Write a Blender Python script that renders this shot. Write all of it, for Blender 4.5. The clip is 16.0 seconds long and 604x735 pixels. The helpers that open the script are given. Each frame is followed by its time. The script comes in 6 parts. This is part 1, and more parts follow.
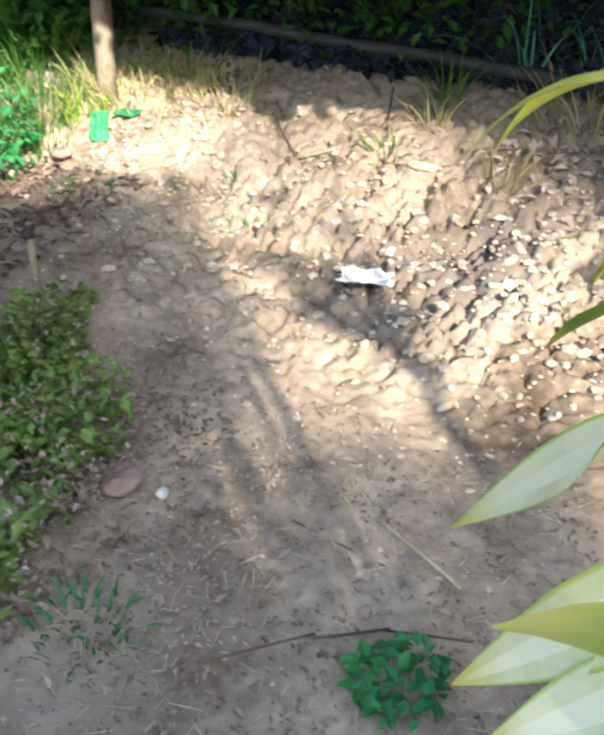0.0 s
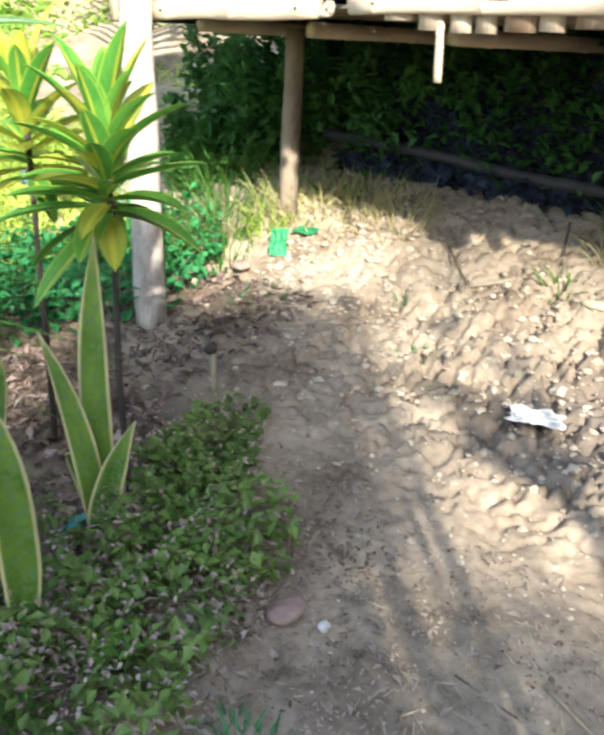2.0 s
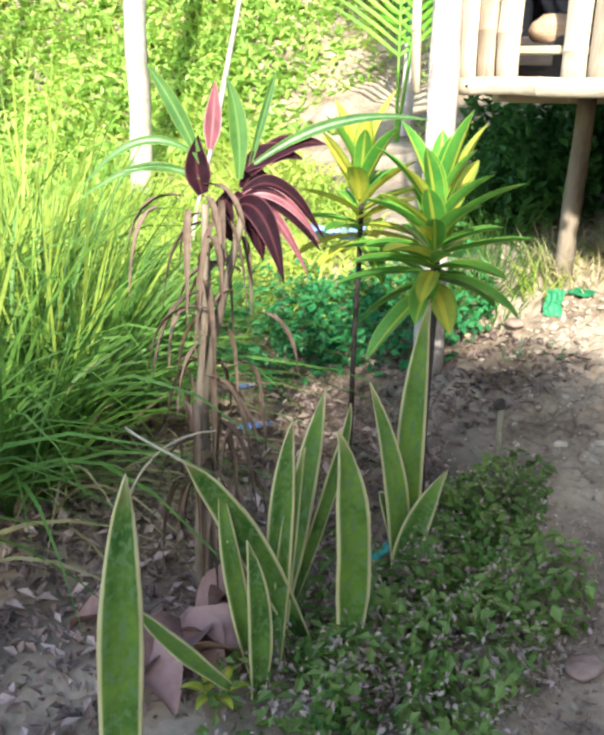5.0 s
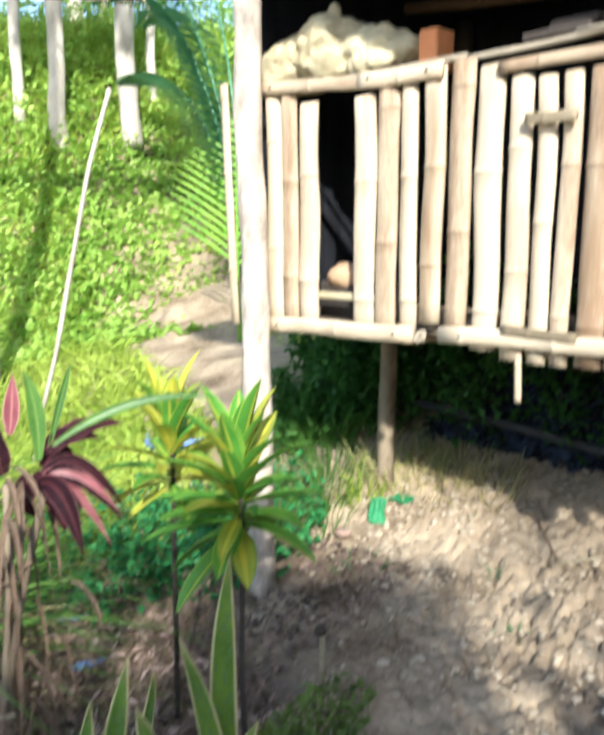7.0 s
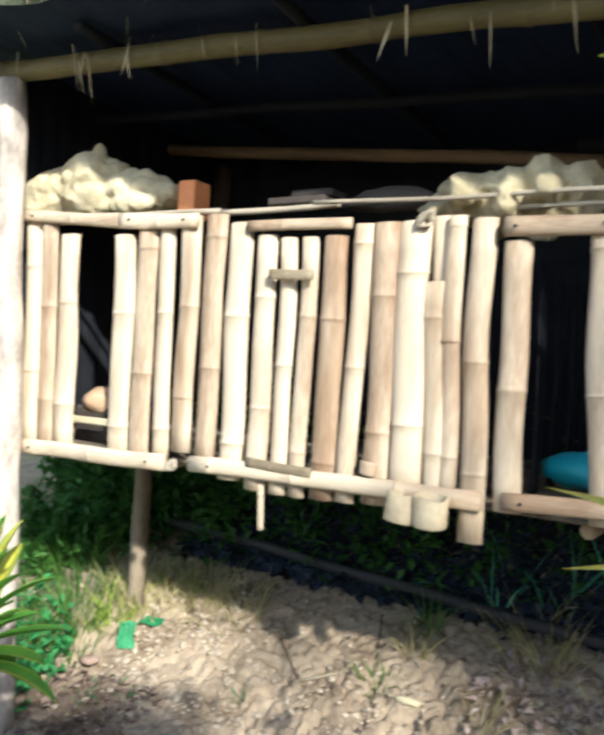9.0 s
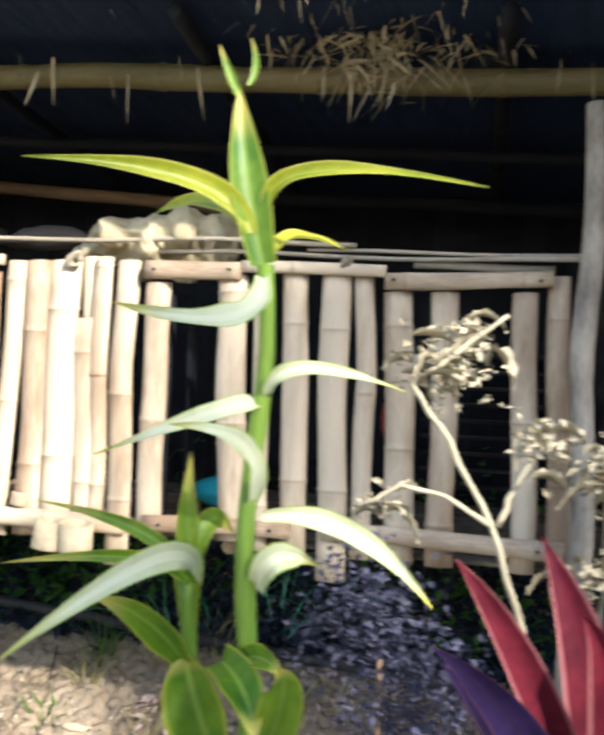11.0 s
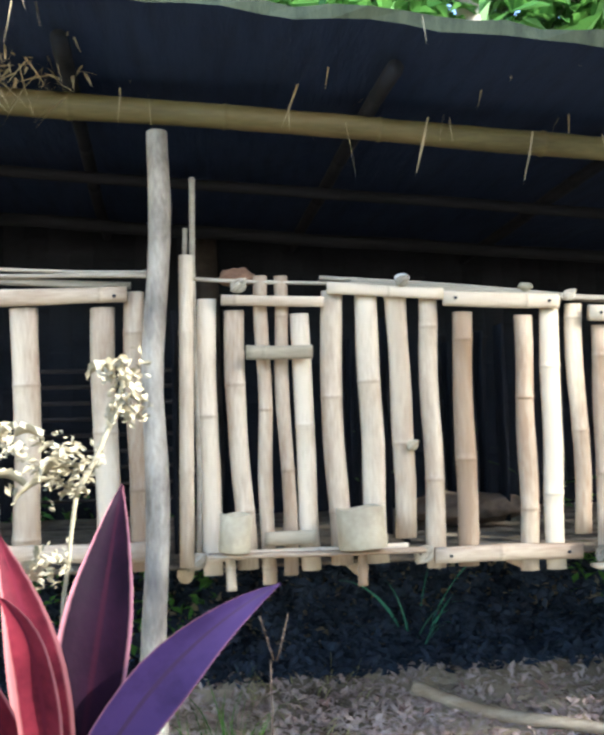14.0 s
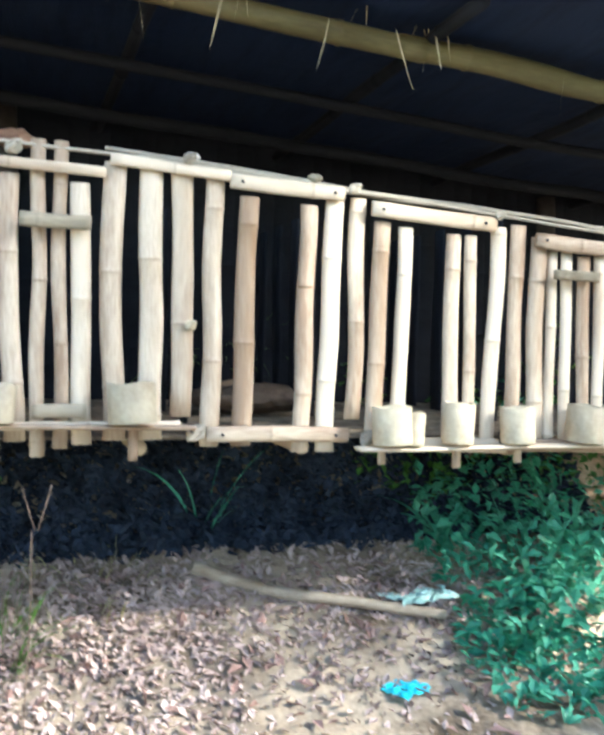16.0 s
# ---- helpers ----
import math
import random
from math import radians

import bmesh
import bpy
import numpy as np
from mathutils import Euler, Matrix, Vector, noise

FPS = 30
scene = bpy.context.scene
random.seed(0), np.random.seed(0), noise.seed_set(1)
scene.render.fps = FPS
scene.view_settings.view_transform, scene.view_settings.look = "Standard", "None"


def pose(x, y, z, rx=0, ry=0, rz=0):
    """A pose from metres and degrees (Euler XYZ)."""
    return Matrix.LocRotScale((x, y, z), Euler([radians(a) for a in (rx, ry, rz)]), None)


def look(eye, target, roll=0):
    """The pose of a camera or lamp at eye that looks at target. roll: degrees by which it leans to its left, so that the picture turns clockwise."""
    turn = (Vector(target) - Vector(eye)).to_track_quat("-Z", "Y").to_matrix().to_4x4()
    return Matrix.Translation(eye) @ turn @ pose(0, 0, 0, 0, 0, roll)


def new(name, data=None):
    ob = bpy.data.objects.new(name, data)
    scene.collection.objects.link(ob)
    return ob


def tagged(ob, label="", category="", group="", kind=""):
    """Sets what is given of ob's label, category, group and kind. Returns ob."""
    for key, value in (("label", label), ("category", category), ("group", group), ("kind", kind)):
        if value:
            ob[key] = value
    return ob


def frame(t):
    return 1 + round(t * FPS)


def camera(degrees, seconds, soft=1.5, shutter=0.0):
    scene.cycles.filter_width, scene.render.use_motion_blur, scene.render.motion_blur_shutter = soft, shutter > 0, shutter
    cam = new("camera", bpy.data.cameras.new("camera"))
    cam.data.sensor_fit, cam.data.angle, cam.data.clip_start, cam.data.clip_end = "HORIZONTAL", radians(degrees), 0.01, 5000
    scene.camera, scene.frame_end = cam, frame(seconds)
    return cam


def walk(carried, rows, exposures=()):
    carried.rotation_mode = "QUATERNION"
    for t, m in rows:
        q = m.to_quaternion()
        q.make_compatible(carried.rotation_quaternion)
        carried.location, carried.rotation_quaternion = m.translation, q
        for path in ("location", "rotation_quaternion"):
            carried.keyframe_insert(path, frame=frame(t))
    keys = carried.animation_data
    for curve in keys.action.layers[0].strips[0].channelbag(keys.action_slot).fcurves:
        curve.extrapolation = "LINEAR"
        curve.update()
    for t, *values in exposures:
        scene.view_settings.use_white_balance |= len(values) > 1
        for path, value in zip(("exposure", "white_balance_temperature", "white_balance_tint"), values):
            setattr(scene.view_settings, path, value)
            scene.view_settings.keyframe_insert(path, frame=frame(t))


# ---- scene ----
cam = camera(40.2, 16.0, soft=3.3, shutter=0.5)
METRES, EYE, TILT, LEAN, TURN = 1.8, 0.96, 0.0, 0.0, 31.0
ROWS = [
    (0.0, 0.0, 0.0, 0.0, 0.84, -27.24, -1.63),
    (0.5, 0.0052, 0.0113, 0.0012, -0.91, -28.29, -3.44),
    (1.0, 0.008, 0.0126, 0.0112, -0.02, -28.78, -4.27),
    (1.5, -0.0193, 0.0074, 0.0471, 5.84, -23.16, -1.69),
    (2.0, -0.0494, -0.0001, 0.0579, 11.25, -21.62, -2.43),
    (2.5, -0.074, -0.0177, 0.0735, 14.04, -20.44, -3.02),
    (3.0, -0.1106, -0.0318, 0.0826, 20.12, -19.57, -1.75),
    (3.5, -0.1435, -0.0561, 0.0794, 26.21, -20.29, -1.52),
    (6.0, -0.1228, -0.1328, 0.1265, 25.97, -18.86, -1.7),
    (6.5, -0.0889, -0.1237, 0.1537, 24.87, -16.12, 0.09),
    (7.0, -0.0503, -0.122, 0.2337, 17.05, -7.85, -0.64),
    (7.5, -0.0543, -0.1249, 0.2731, 16.42, -3.92, -2.24),
    (8.0, -0.0504, -0.1327, 0.2728, 15.18, -2.98, -1.76),
    (8.5, -0.0391, -0.157, 0.2801, 7.95, -1.64, -2.22),
    (11.0, 0.0994, -0.2896, 0.2936, -17.06, 2.84, -2.51),
    (11.5, 0.1327, -0.314, 0.293, -23.2, 2.69, -1.45),
    (12.0, 0.1497, -0.3281, 0.2929, -26.4, 2.51, -1.22),
    (12.5, 0.1629, -0.3351, 0.2917, -29.11, 2.77, -1.25),
    (13.0, 0.1802, -0.3465, 0.2853, -32.19, 2.4, -0.93),
    (13.5, 0.1971, -0.3693, 0.2826, -36.21, 2.74, 0.11),
    (14.0, 0.2013, -0.3942, 0.2844, -38.56, 4.21, 1.65),
    (14.5, 0.2045, -0.4074, 0.2798, -40.76, 3.67, 0.54),
    (15.0, 0.2151, -0.4198, 0.2672, -41.04, 2.61, 1.23),
    (15.5, 0.2414, -0.4388, 0.2517, -46.62, 0.86, 0.84),
    (16.0, 0.2651, -0.4594, 0.2374, -49.48, -1.84, -1.47),
]
walk(cam, [(t, pose(0, 0, EYE, TILT, LEAN, TURN) @ pose(METRES * x, METRES * y, METRES * z, 90 + pitch, roll, yaw)) for t, x, y, z, yaw, pitch, roll in ROWS],
     exposures=[(0.0, 1.9, 6100, 12), (2.5, 1.8, 5950, 9), (3.5, 1.85, 5900, 11), (6.0, 1.5, 5900, 8), (7.0, 1.3, 5850, 8), (8.7, 1.15, 5800, 8), (11.0, 1.65, 6000, 11), (12.0, 2.3, 5900, 10), (13.0, 2.6, 5850, 9), (14.5, 2.7, 5700, 6), (16.0, 2.85, 5650, 5)])

# ---- daylight: low sun from behind the camera's right shoulder ----
SUN = Vector((0.66, -0.56, 0.5)).normalized()
world = bpy.data.worlds.new("sky")
scene.world = world
world.use_nodes = True
sky = world.node_tree.nodes.new("ShaderNodeTexSky")
sky.sky_type, sky.sun_disc = "NISHITA", False
sky.sun_elevation = math.asin(SUN.z)
sky.sun_rotation = math.atan2(SUN.x, SUN.y)
world.node_tree.nodes["Background"].inputs["Strength"].default_value = 0.15
world.node_tree.links.new(sky.outputs["Color"], world.node_tree.nodes["Background"].inputs["Color"])
sun = new("sun", bpy.data.lights.new("sun", "SUN"))
sun.data.energy, sun.data.angle, sun.data.color = 4.0, radians(1.5), (1.0, 0.93, 0.8)
sun.matrix_world = look(SUN * 30, (0, 0, 0))

# ---- helpers of this scene ----
rng = np.random.default_rng(5)


def material(name, low, high, scale=8.0, stretch=(1, 1, 1), rough=0.8, bump=0.3, fine=60.0, spread=0.25, stain=None, sheer=0.0, spec=0.3, joints=False):
    """Two scales of variation, a stain colour, relief, and a shift from object to object."""
    m = bpy.data.materials.new(name)
    m.use_nodes = True
    n, l = m.node_tree.nodes, m.node_tree.links
    bsdf = n["Principled BSDF"]
    co = n.new("ShaderNodeTexCoord")
    mp = n.new("ShaderNodeMapping")
    mp.inputs["Scale"].default_value = stretch
    l.new(co.outputs["Object"], mp.inputs["Vector"])
    big, small = n.new("ShaderNodeTexNoise"), n.new("ShaderNodeTexNoise")
    for tex, s, d in ((big, scale, 5), (small, fine, 3)):
        tex.inputs["Scale"].default_value, tex.inputs["Detail"].default_value = s, d
        l.new(mp.outputs["Vector"], tex.inputs["Vector"])
    info = n.new("ShaderNodeObjectInfo")
    add = n.new("ShaderNodeMath")
    add.operation = "MULTIPLY_ADD"
    l.new(info.outputs["Random"], add.inputs[0])
    add.inputs[1].default_value = spread
    l.new(big.outputs["Fac"], add.inputs[2])
    sub = n.new("ShaderNodeMath")
    sub.operation = "MULTIPLY_ADD"
    l.new(small.outputs["Fac"], sub.inputs[0])
    sub.inputs[1].default_value = 0.35
    l.new(add.outputs[0], sub.inputs[2])
    ramp = n.new("ShaderNodeValToRGB")
    ramp.color_ramp.elements[0].position, ramp.color_ramp.elements[1].position = 0.45 + spread * 0.3, 0.85 + spread * 0.5
    ramp.color_ramp.elements[0].color, ramp.color_ramp.elements[1].color = (*low, 1), (*high, 1)
    l.new(sub.outputs[0], ramp.inputs["Fac"])
    colour = ramp.outputs["Color"]
    if stain:
        spot = n.new("ShaderNodeTexNoise")
        spot.inputs["Scale"].default_value, spot.inputs["Detail"].default_value = scale * 0.45, 6
        l.new(mp.outputs["Vector"], spot.inputs["Vector"])
        lim = n.new("ShaderNodeMapRange")
        lim.inputs["From Min"].default_value, lim.inputs["From Max"].default_value = 0.55, 0.72
        l.new(spot.outputs["Fac"], lim.inputs["Value"])
        mix = n.new("ShaderNodeMix")
        mix.data_type = "RGBA"
        l.new(lim.outputs["Result"], mix.inputs["Factor"])
        l.new(colour, mix.inputs["A"])
        mix.inputs["B"].default_value = (*stain, 1)
        colour = mix.outputs["Result"]
    if joints:
        att = n.new("ShaderNodeAttribute")
        att.attribute_name = "joint"
        mix = n.new("ShaderNodeMix")
        mix.data_type = "RGBA"
        l.new(att.outputs["Fac"], mix.inputs["Factor"])
        l.new(colour, mix.inputs["A"])
        mix.inputs["B"].default_value = (low[0] * 0.5, low[1] * 0.45, low[2] * 0.4, 1)
        colour = mix.outputs["Result"]
    l.new(colour, bsdf.inputs["Base Color"])
    bsdf.inputs["Roughness"].default_value = rough
    bsdf.inputs["Specular IOR Level"].default_value = spec
    if bump:
        bm_ = n.new("ShaderNodeBump")
        bm_.inputs["Strength"].default_value, bm_.inputs["Distance"].default_value = bump, 0.01
        l.new(sub.outputs[0], bm_.inputs["Height"])
        l.new(bm_.outputs["Normal"], bsdf.inputs["Normal"])
    if sheer:
        tr = n.new("ShaderNodeBsdfTranslucent")
        l.new(colour, tr.inputs["Color"])
        ms = n.new("ShaderNodeMixShader")
        ms.inputs[0].default_value = sheer
        l.new(bsdf.outputs[0], ms.inputs[1])
        l.new(tr.outputs[0], ms.inputs[2])
        l.new(ms.outputs[0], n["Material Output"].inputs["Surface"])
    return m


def leaf_material(name, mid, blade_low, blade_high, edge, edge_at=0.8, mid_at=0.1, band=0.0, rough=0.4, sheer=0.3):
    """Across the leaf: midrib, blade and margin; along it, soft streaks or cross bands."""
    m = material(name, blade_low, blade_high, scale=14, fine=90, rough=rough, bump=0.12, sheer=sheer, spec=0.45)
    n, l = m.node_tree.nodes, m.node_tree.links
    bsdf = n["Principled BSDF"]
    colour = bsdf.inputs["Base Color"].links[0].from_socket
    uv = n.new("ShaderNodeUVMap")
    sep = n.new("ShaderNodeSeparateXYZ")
    l.new(uv.outputs["UV"], sep.inputs[0])
    far = n.new("ShaderNodeMath")
    far.operation = "MULTIPLY_ADD"
    l.new(sep.outputs["X"], far.inputs[0])
    far.inputs[1].default_value, far.inputs[2].default_value = 2.0, -1.0
    dist = n.new("ShaderNodeMath")
    dist.operation = "ABSOLUTE"
    l.new(far.outputs[0], dist.inputs[0])
    if band:
        wave = n.new("ShaderNodeTexNoise")
        mp = n.new("ShaderNodeMapping")
        mp.inputs["Scale"].default_value = (1.5, band, 1)
        l.new(uv.outputs["UV"], mp.inputs["Vector"])
        l.new(mp.outputs["Vector"], wave.inputs["Vector"])
        wave.inputs["Scale"].default_value = 3.0
        lim = n.new("ShaderNodeMapRange")
        lim.inputs["From Min"].default_value, lim.inputs["From Max"].default_value = 0.5, 0.6
        l.new(wave.outputs["Fac"], lim.inputs["Value"])
        mx = n.new("ShaderNodeMix")
        mx.data_type = "RGBA"
        l.new(lim.outputs["Result"], mx.inputs["Factor"])
        l.new(colour, mx.inputs["A"])
        mx.inputs["B"].default_value = (*mid, 1)
        colour = mx.outputs["Result"]
    for lo, hi, c in ((edge_at, edge_at + 0.1, edge), (mid_at + 0.05, mid_at, mid)):
        if band and c is mid:
            continue
        lim = n.new("ShaderNodeMapRange")
        lim.inputs["From Min"].default_value, lim.inputs["From Max"].default_value = lo, hi
        l.new(dist.outputs[0], lim.inputs["Value"])
        mx = n.new("ShaderNodeMix")
        mx.data_type = "RGBA"
        l.new(lim.outputs["Result"], mx.inputs["Factor"])
        l.new(colour, mx.inputs["A"])
        mx.inputs["B"].default_value = (*c, 1)
        colour = mx.outputs["Result"]
    l.new(colour, bsdf.inputs["Base Color"])
    for node in n:
        if node.type == "BSDF_TRANSLUCENT":
            l.new(colour, node.inputs["Color"])
    return m


def part(name, bm, mat, parent=None, label="", smooth=True):
    me = bpy.data.meshes.new(name)
    bm.to_mesh(me)
    bm.free()
    for p in me.polygons:
        p.use_smooth = smooth
    me.materials.append(mat)
    ob = new(name, me)
    ob.parent = parent
    return tagged(ob, label)


def thing(name, label, category, group="", kind="", at=(0, 0, 0)):
    ob = new(name)
    ob.empty_display_size = 0.1
    ob.location = at
    return tagged(ob, label, category, group, kind)


def under(ob, root):
    """Hang a mesh made in world metres under a thing that stands elsewhere."""
    ob.parent = root
    ob.matrix_parent_inverse = Matrix.Translation(-Vector(root.location))
    return ob


def soup(name, verts, faces, mat, uv=None, smooth=False):
    """A mesh from arrays that were computed by rule."""
    me = bpy.data.meshes.new(name)
    me.vertices.add(len(verts))
    me.vertices.foreach_set("co", np.asarray(verts, dtype=np.float32).ravel())
    faces = np.asarray(faces, dtype=np.int32)
    k = faces.shape[1]
    me.loops.add(faces.size)
    me.loops.foreach_set("vertex_index", faces.ravel())
    me.polygons.add(len(faces))
    me.polygons.foreach_set("loop_start", np.arange(0, faces.size, k, dtype=np.int32))
    me.polygons.foreach_set("loop_total", np.full(len(faces), k, dtype=np.int32))
    me.polygons.foreach_set("use_smooth", np.full(len(faces), smooth))
    if uv is not None:
        lay = me.uv_layers.new(name="UVMap")
        lay.data.foreach_set("uv", np.asarray(uv, dtype=np.float32)[faces.ravel()].ravel())
    me.update()
    me.validate()
    me.materials.append(mat)
    return new(name, me)


def blades(name, roots, way, length, width, droop, mat, segs=4, shape=0.6):
    """Many grass blades or straws: roots (n,3), unit ways (n,3), lengths, widths, and how far each bends over."""
    n = len(roots)
    t = np.linspace(0, 1, segs + 1)
    flat = np.cross(way, (0, 0, 1.0)) + rng.normal(0, 0.25, (n, 3))
    flat /= np.linalg.norm(flat, axis=1)[:, None] + 1e-6
    hor = way * (1, 1, 0)
    hor = hor / (np.linalg.norm(hor, axis=1)[:, None] + 1e-6)
    mid = roots[:, None] + way[:, None] * (length[:, None] * t)[..., None]
    mid = mid + (hor * (droop * length)[:, None])[:, None] * (t ** 2)[None, :, None] * 0.7
    mid[..., 2] -= (droop * length)[:, None] * t ** 2.5
    w = width[:, None] * np.minimum(1, (1 - t) * 1.6 + 0.02) * (shape + (1 - shape) * np.minimum(1, t * 4))
    a, b = mid - flat[:, None] * w[..., None] / 2, mid + flat[:, None] * w[..., None] / 2
    verts = np.stack([a, b], axis=2).reshape(-1, 3)
    base = (np.arange(n) * 2 * (segs + 1))[:, None] + np.arange(segs)[None] * 2
    base = base.ravel()
    faces = np.stack([base, base + 1, base + 3, base + 2], axis=1)
    uv = np.stack([np.tile([0, 1], n * (segs + 1)), np.repeat(np.tile(t, n), 2)], axis=1)
    return soup(name, verts, faces, mat, uv, True)


def leaflets(name, centres, size, mat, up=0.35, aspect=0.5):
    """Many small folded leaves round the given centres."""
    n = len(centres)
    d = rng.normal(0, 1, (n, 3)) * (1, 1, 0.6)
    d[:, 2] -= 0.15
    d /= np.linalg.norm(d, axis=1)[:, None]
    nor = rng.normal(0, 0.6, (n, 3)) + (0, 0, 1.0) * np.array([up * 3, up * 3, up * 3])
    side = np.cross(d, nor)
    side /= np.linalg.norm(side, axis=1)[:, None] + 1e-6
    nn = np.cross(side, d)
    L = (size * rng.uniform(0.6, 1.3, n))[:, None]
    base, tip = centres - d * L * 0.5, centres + d * L * 0.5 - nn * L * 0.12
    m = centres - d * L * 0.06
    l, r = m + side * L * aspect * 0.5 + nn * L * 0.08, m - side * L * aspect * 0.5 + nn * L * 0.08
    verts = np.stack([base, r, tip, l], axis=1).reshape(-1, 3)
    i = np.arange(n)[:, None] * 4
    faces = np.concatenate([i + [0, 1, 2], i + [0, 2, 3]])
    uv = np.tile([[0.5, 0], [1, 0.45], [0.5, 1], [0, 0.45]], (n, 1))
    return soup(name, verts, faces, mat, uv)


def curve_at(p0, p1, p2, t):
    return p0 * (1 - t) ** 2 + p1 * 2 * t * (1 - t) + p2 * t * t


def leaf_bm(bm, p0, p1, p2, width, side=None, segs=14, fold=0.18, neck=0.35, wave=0.0, tip=1.0, ph=0.0, face=None):
    """One long leaf along a bent line, folded along its midrib; uv x runs across it."""
    p0, p1, p2 = Vector(p0), Vector(p1), Vector(p2)
    lay = bm.loops.layers.uv.verify()
    rows = []
    for i in range(segs + 1):
        t = i / segs
        c = curve_at(p0, p1, p2, t)
        tan = (curve_at(p0, p1, p2, min(1, t + 0.02)) - curve_at(p0, p1, p2, max(0, t - 0.02))).normalized()
        s = Vector(side) if side else tan.cross(Vector(face) if face else Vector((0, 0, 1)))
        s = (s - tan * s.dot(tan))
        s = s.normalized() if s.length > 1e-4 else Vector((1, 0, 0))
        nor = s.cross(tan)
        w = width / 2 * min(1, neck + (1 - neck) * t * 3.2) * max(0.02, 1 - max(0, (t - 0.45) / 0.55) ** (1.6 * tip))
        k = wave * math.sin(t * 17 + ph) * width
        row = []
        for u in (-1, -0.55, 0, 0.55, 1):
            row.append((bm.verts.new(c + s * w * u + nor * (abs(u) * w * fold * 2 + k * u * abs(u))), (u + 1) / 2, t))
        rows.append(row)
    for a, b in zip(rows, rows[1:]):
        for j in range(4):
            q = (a[j], a[j + 1], b[j + 1], b[j])
            f = bm.faces.new([v[0] for v in q])
            for lp, v in zip(f.loops, q):
                lp[lay].uv = v[1:]


def leaf(name, p0, p1, p2, width, mat, parent, thick=0.0, **kw):
    bm = bmesh.new()
    leaf_bm(bm, p0, p1, p2, width, **kw)
    ob = part(name, bm, mat)
    if parent:
        under(ob, parent)
    if thick:
        s = ob.modifiers.new("thick", "SOLIDIFY")
        s.thickness, s.offset = thick, 0
    return ob


def tube_bm(bm, pts, radii, sides=10, caps=True, ridge=()):
    """A round stem through points; ridge: indices of the rings that stand proud as nodes."""
    pts = [Vector(p) for p in pts]
    rings = []
    ref = Vector((0.31, 0.83, 0.11))
    for i, p in enumerate(pts):
        tan = (pts[min(i + 1, len(pts) - 1)] - pts[max(i - 1, 0)]).normalized()
        a = tan.cross(ref).normalized()
        b = tan.cross(a)
        rings.append([bm.verts.new(p + (a * math.cos(k / sides * math.tau) + b * math.sin(k / sides * math.tau)) * radii[i]) for k in range(sides)])
    for r, s in zip(rings, rings[1:]):
        for k in range(sides):
            bm.faces.new((r[k], r[(k + 1) % sides], s[(k + 1) % sides], s[k]))
    if caps:
        bm.faces.new(rings[0][::-1])
        bm.faces.new(rings[-1])


def pole(name, p0, p1, r, mat, parent=None, nodes=0.0, r1=None, bend=0.0, sides=10, wobble=0.0, label=""):
    """A round pole; nodes: metres between bamboo joints."""
    p0, p1 = Vector(p0), Vector(p1)
    L, r1 = (p1 - p0).length, r1 or r
    steps = max(4, int(L / 0.09))
    ts = [i / steps for i in range(steps + 1)]
    marks = []
    if nodes:
        x = nodes * random.uniform(0.3, 0.9)
        while x < L:
            marks.append(x / L)
            x += nodes * random.uniform(0.85, 1.15)
        for mk in marks:
            ts += [mk - 0.007 / L, mk - 0.002 / L, mk + 0.002 / L, mk + 0.009 / L]
    ts = sorted(t for t in ts if 0 <= t <= 1)
    seed = random.uniform(0, 50)
    pts, rad = [], []
    for t in ts:
        q = p0.lerp(p1, t)
        q += Vector((noise.noise((seed, t * L * 2, 0)), noise.noise((seed, 7, t * L * 2)), noise.noise((3, seed, t * L * 2)))) * wobble
        q.z -= bend * 4 * t * (1 - t)
        rr = r + (r1 - r) * t
        for mk in marks:
            if abs(t - mk) * L < 0.004:
                rr *= 1.09
        pts.append(q)
        rad.append(rr * (1 + (0.12 if wobble else 0.02) * noise.noise((seed, t * L * 5, 4))))
    bm = bmesh.new()
    tube_bm(bm, pts, rad, sides)
    ob = part(name, bm, mat, parent, label)
    return ob


